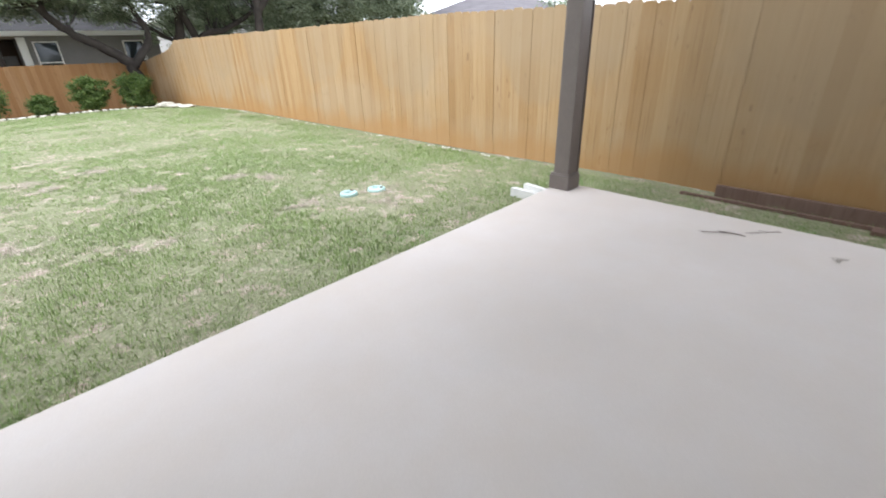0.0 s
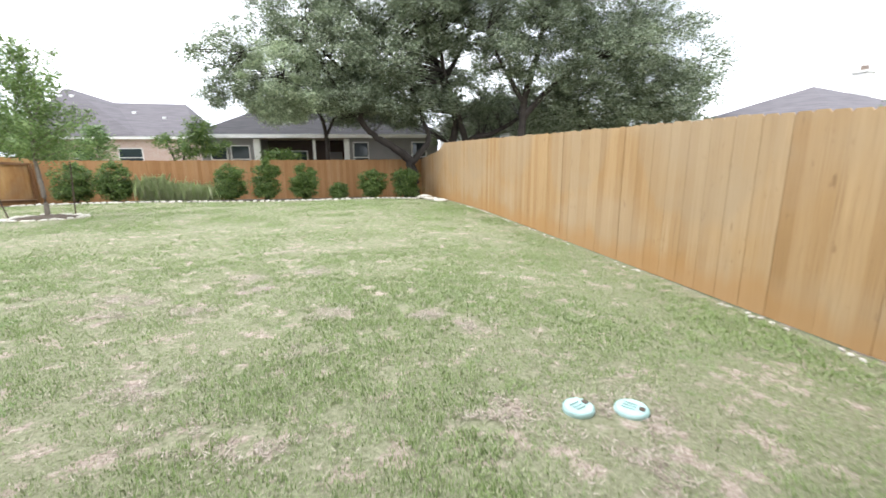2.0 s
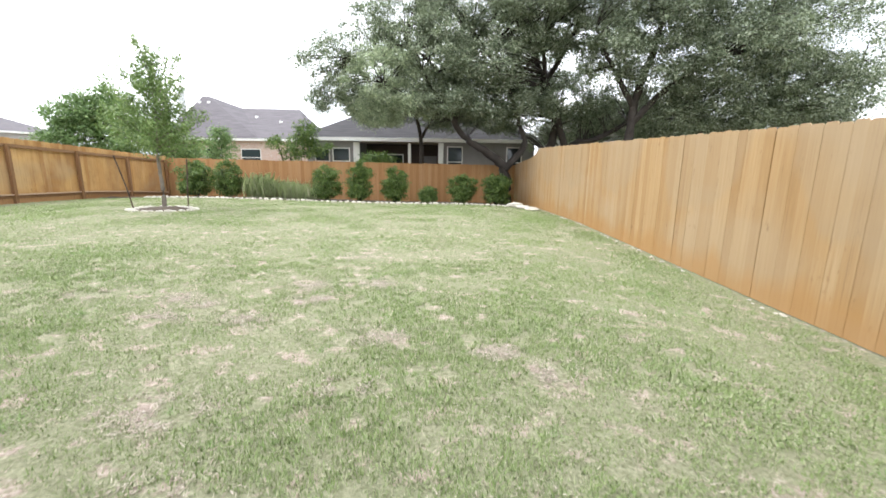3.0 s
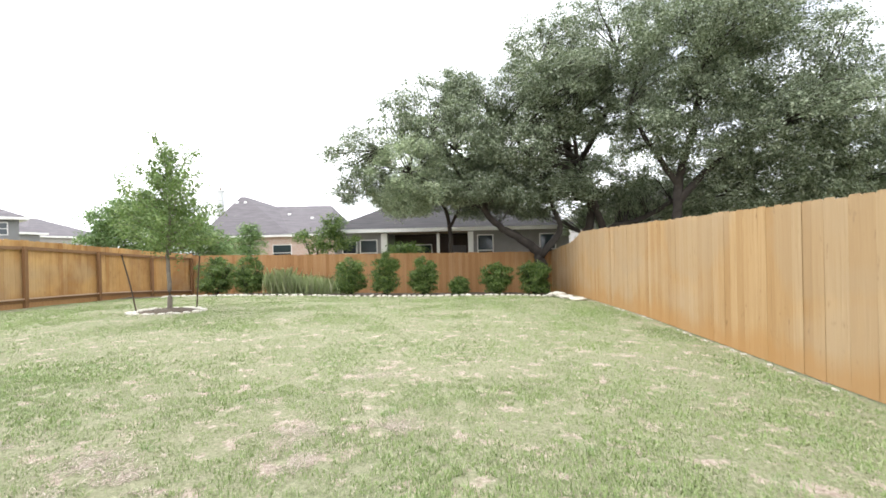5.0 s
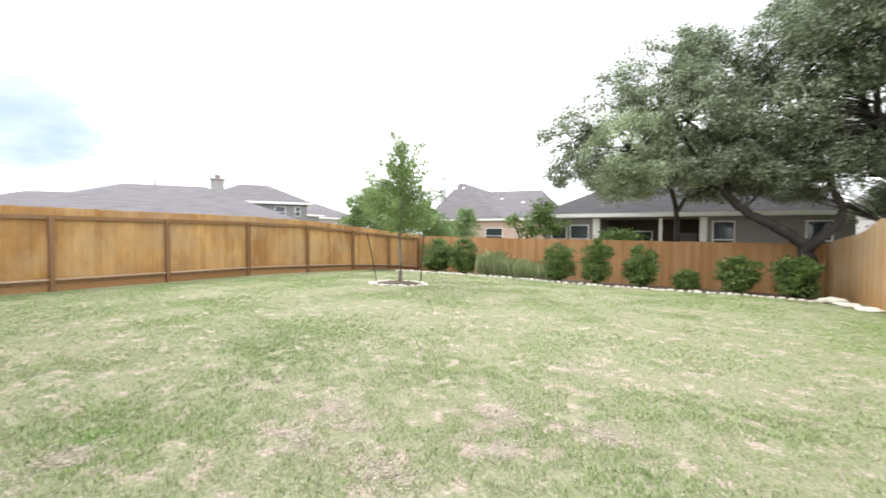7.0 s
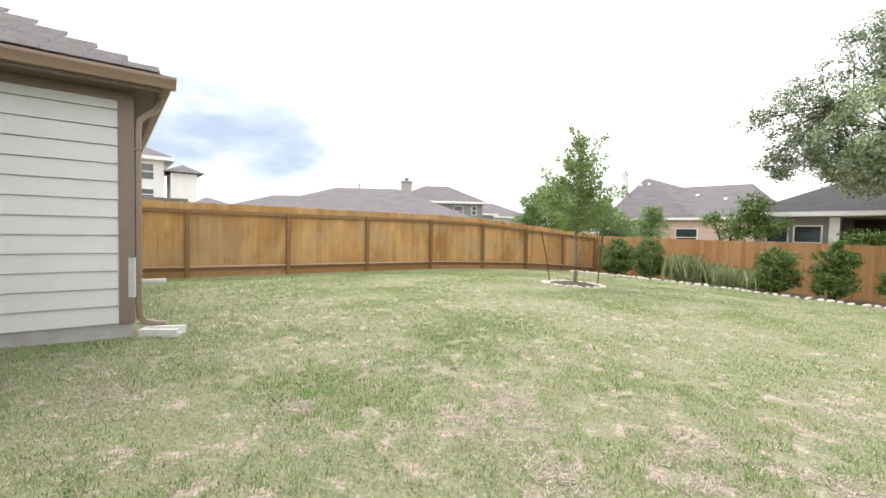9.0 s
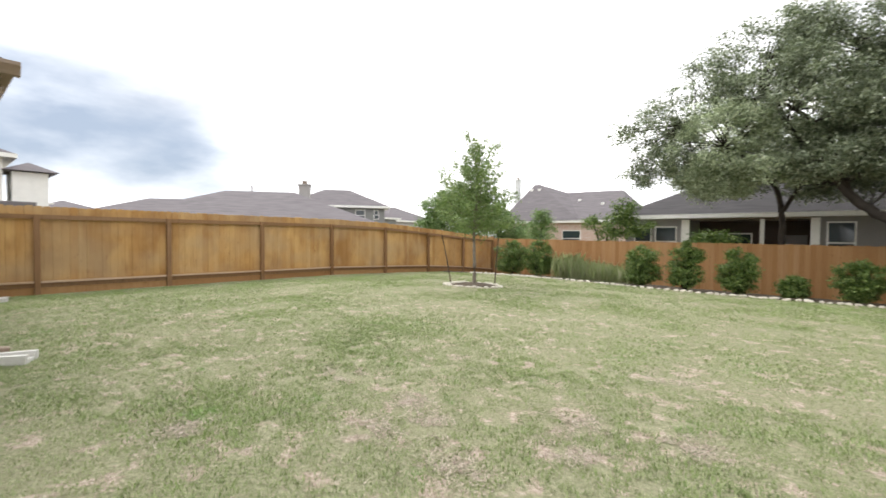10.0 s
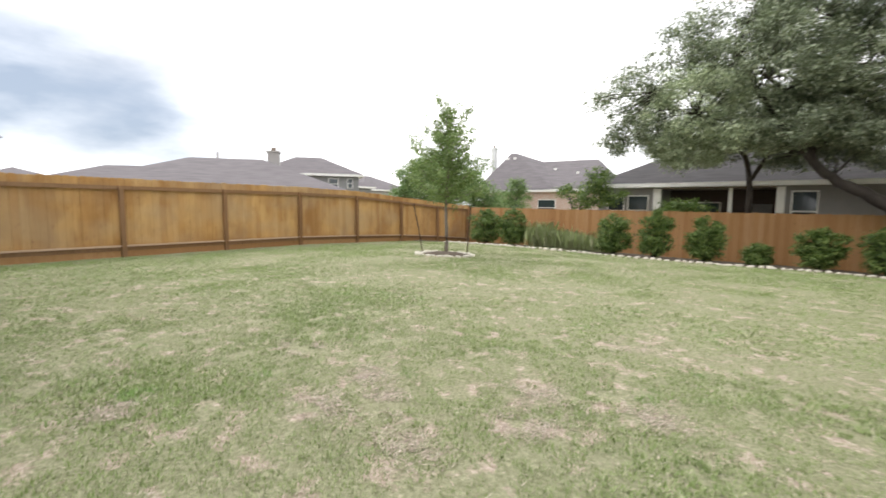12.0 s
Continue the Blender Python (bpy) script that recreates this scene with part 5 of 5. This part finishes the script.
window(root, 3.3, 3.8, 2.5, 3.4, -3.15)
window(root, -1.2, -0.2, 2.35, 3.4, -3.15)
root.matrix_world = pose(-33.2, 31.8, 0.15, 0, 0, 55)
neighbour("far house with a grey hip roof", -47.5, -39.5, 36.0, 46.0, -1.4, 3.5, 0.5, M_GREYWALL)
neighbour("far house with a grey hip roof", -52.0, -43.0, 48.0, 58.0, -1.4, 3.4, 0.45, M_STUCCO)
neighbour("far house with a grey hip roof", -62.0, -52.0, 10.0, 19.0, -1.4, 2.8, 0.35, M_STUCCO)

# white two-storey house past the wing
root = neighbour("white two-storey house with dark windows beyond the fence", -34.0, -26.5, 0.0, 7.6, -1.2, 4.85, 0.5, M_WHITE)
TW = Matrix.Translation((-26.5, 6.0, 0)) @ Matrix.Rotation(radians(90), 4, "Z")
window(root, -0.1, 1.15, 3.55, 4.5, 0.0, -1, TW)
window(root, -0.1, 1.15, 2.4, 3.1, 0.0, -1, TW)
part("shutter_wall", box(-26.5, -26.44, 4.4, 5.5, 2.4, 4.5), M_BRICK, root, "brick panel")
part("bay", box(-28.5, -26.2, 7.9, 9.2, -1.2, 4.05), M_WHITE, root, "white bay")
part("bay_roof", hip_roof(-28.5, -26.2, 7.9, 9.2, 4.1, 0.5, 0.35), M_ROOF, root)
part("band", box(-26.52, -26.3, 0.0, 9.4, 2.55, 2.62), M_WHITE, root)
root = tagged(new("garden_shed"), "low dark-roofed shed beyond the fence", "shed")
part("wall", box(-24.5, -22.0, 3.0, 8.0, -1.0, 2.15), M_GREYWALL, root)
part("roof", box(-24.7, -21.8, 2.8, 8.2, 2.15, 2.38, 0.02), M_ROOF, root)

# houses beyond the right-hand fence
root = neighbour("house with a grey hip roof beyond the side fence", 20.5, 30.5, 15.5, 25.5, -1.0, 1.9, 0.42, M_STUCCO)
chimney(root, 27.2, 19.6, 2.0, 4.7, 0.6, M_WHITE)
root = neighbour("two-storey house half hidden behind oaks", 12.5, 23.0, 36.0, 46.0, -1.2, 3.6, 0.45, M_STUCCO)
window(root, 14.0, 15.2, 1.6, 3.0, 36.0)
window(root, 18.0, 19.2, 1.6, 3.0, 36.0)


# ---- wooden fences: each picket its own board ----
def picket_mesh(width, height, thick):
    e = 0.022
    w = width / 2
    outline = [(-w, 0), (w, 0), (w, height - e * 1.3), (w - e, height), (-w + e, height), (-w, height - e * 1.3)]
    bm = bmesh.new()
    s = 1 - 0.005 / width
    a = [bm.verts.new((x * s, 0, z)) for x, z in outline]
    b = [bm.verts.new((x, 0.011, z)) for x, z in outline]
    c = [bm.verts.new((x, thick, z)) for x, z in outline]
    bm.faces.new(a)
    bm.faces.new(c[::-1])
    for u, v in ((a, b), (b, c)):
        for i in range(6):
            bm.faces.new((u[i], v[i], v[(i + 1) % 6], u[(i + 1) % 6]))
    bmesh.ops.recalc_face_normals(bm, faces=bm.faces[:])
    return bm


def lay_pickets(parent, mesh, start, end, step, turn, bottom, top, seed):
    rr = random.Random(seed)
    a, b = Vector(start), Vector(end)
    n = int((b - a).length / step)
    for i in range(n):
        p = a.lerp(b, (i + 0.5) / n)
        z0, z1 = bottom(p.x, p.y), top(p.x, p.y) + rr.uniform(-0.013, 0.013)
        ob = new("picket", mesh)
        ob.parent = parent
        ob.matrix_basis = pose(p.x, p.y, z0, rr.uniform(-0.1, 0.1), rr.uniform(-0.05, 0.05), turn + rr.uniform(-0.5, 0.5)) @ pose(0, (i % 2) * 0.003 + rr.uniform(0.0, 0.005), 0) @ Matrix.Diagonal((rr.uniform(0.985, 1.004), 1, (z1 - z0) / 1.8, 1))


side_fence = tagged(new("side_fence"), "tall dog-eared cedar picket fence, honey stained", "fence")
side_top = lambda x, y: float(np.interp(y, [-7, 2.5, 6.2, 9.6, 13.5, 18.9, 20.0, 20.6, 24.0], [1.4, 1.44, 1.53, 1.535, 1.555, 1.57, 1.29, 1.22, 0.92]))
lay_pickets(side_fence, finish(picket_mesh(0.146, 1.8, 0.018), "picket", M_FENCE), (6.69, -7.0, 0), (6.69, 23.9, 0), 0.1432, 90.0, lambda x, y: ground_z(x, y) + 0.02, side_top, 1)
for lo in (0.25, 1.15):
    bm = poly([(6.715, -7, ground_z(6.7, -7) + lo), (6.755, -7, ground_z(6.7, -7) + lo), (6.755, 18.8, ground_z(6.7, 18.8) + lo), (6.715, 18.8, ground_z(6.7, 18.8) + lo),
               (6.715, -7, ground_z(6.7, -7) + lo + 0.09), (6.755, -7, ground_z(6.7, -7) + lo + 0.09), (6.755, 18.8, ground_z(6.7, 18.8) + lo + 0.09), (6.715, 18.8, ground_z(6.7, 18.8) + lo + 0.09)],
              [(0, 1, 2, 3), (4, 5, 6, 7), (0, 1, 5, 4), (2, 3, 7, 6), (0, 3, 7, 4), (1, 2, 6, 5)])
    part("rail", bm, M_FRAME, side_fence)

back_fence = tagged(new("back_fence"), "reddish cedar picket fence behind the shrubs", "fence")
lay_pickets(back_fence, finish(picket_mesh(0.146, 1.8, 0.018), "picket", M_FENCE_DEEP), (-9.4, 23.94, 0), (6.68, 23.94, 0), 0.1432, 180.0, lambda x, y: ground_z(x, y) - 0.02,
            lambda x, y: float(np.interp(x, [-9.3, -4.6, 6.7], [1.03, 0.98, 0.9])), 2)

left_fence = tagged(new("left_fence"), "cedar fence with dark stained posts and rails towards the yard", "fence")
left_top = lambda x, y: float(np.interp(y, [2.0, 6.6, 13.9, 16.4, 19.0, 21.5, 24.0], [1.67, 1.66, 1.65, 1.6, 1.42, 1.24, 1.1]))
left_foot = lambda x, y: ground_z(x, y) - 0.02
lay_pickets(left_fence, finish(picket_mesh(0.146, 1.8, 0.018), "picket", M_FENCE_LEFT), (-9.38, -4.0, 0), (-9.38, 23.94, 0), 0.1432, 90.0, left_foot, left_top, 3)
posts = [9.07 + 2.44 * k for k in range(-5, 7)]
for y in posts:
    part("post", box(-9.33, -9.235, y - 0.048, y + 0.048, left_foot(-9.3, y) - 0.2, left_top(-9.3, y) - 0.18, 0.008), M_FRAME, left_fence)
for y0, y1 in zip(posts, posts[1:]):
    for low in (True, False):
        a, b = y0 + 0.052, y1 - 0.052
        za, zb = (left_foot(-9.3, a) + 0.17, left_foot(-9.3, b) + 0.17) if low else (left_top(-9.3, a) - 0.27, left_top(-9.3, b) - 0.27)
        x0, x1, h = -9.355, -9.31, 0.09
        bm = poly([(x0, a, za), (x1, a, za), (x1, b, zb), (x0, b, zb), (x0, a, za + h), (x1, a, za + h), (x1, b, zb + h), (x0, b, zb + h)],
                  [(0, 1, 2, 3), (4, 5, 6, 7), (0, 1, 5, 4), (2, 3, 7, 6), (0, 3, 7, 4), (1, 2, 6, 5)])
        part("rail", bm, M_FRAME, left_fence)
        if low:
            fa, fb = left_foot(-9.3, a) - 0.02, left_foot(-9.3, b) - 0.02
            bm = poly([(x0, a, fa), (x1 - 0.015, a, fa), (x1 - 0.015, b, fb), (x0, b, fb), (x0, a, za - 0.004), (x1 - 0.015, a, za - 0.004), (x1 - 0.015, b, zb - 0.004), (x0, b, zb - 0.004)],
                      [(0, 1, 2, 3), (4, 5, 6, 7), (0, 1, 5, 4), (2, 3, 7, 6), (0, 3, 7, 4), (1, 2, 6, 5)])
            part("kickboard", bm, M_FENCE_DEEP, left_fence)
            # ledge over the rail; its highlight is in the pale colour
            bm = poly([(x1 - 0.04, a, za + h + 0.004), (x1 + 0.05, a, za + h + 0.004), (x1 + 0.05, b, zb + h + 0.004), (x1 - 0.04, b, zb + h + 0.004), (x1 - 0.04, a, za + h + 0.04), (x1 + 0.05, a, za + h + 0.04), (x1 + 0.05, b, zb + h + 0.04), (x1 - 0.04, b, zb + h + 0.04)],
                      [(0, 1, 2, 3), (4, 5, 6, 7), (0, 1, 5, 4), (2, 3, 7, 6), (0, 3, 7, 4), (1, 2, 6, 5)])
            part("ledge", bm, M_LEDGE, left_fence, "ledge on the lower rail, coloured pale for its highlight")


# ---- shingles on the near hip of the wing ----
shingle = finish(box(-0.155, 0.155, 0, 0.2, 0, 0.009), "shingle", M_ROOF_OWN)
rr = random.Random(9)
tilt = math.degrees(math.atan(PITCH))
for row in range(12):
    run = row * 0.13
    n = 0
    y = EY - run - 0.02 - (row % 2) * 0.15
    while y > 2.9 and n < 11:
        ob = new("shingle", shingle)
        ob.parent = house
        ob.matrix_basis = pose(EX + 0.035 - run, y - 0.155, 2.672 + run * PITCH + rr.uniform(0, 0.004), 0, 0, 90) @ pose(0, 0, 0, tilt + 1.5, 0, 0)
        y -= 0.315
        n += 1
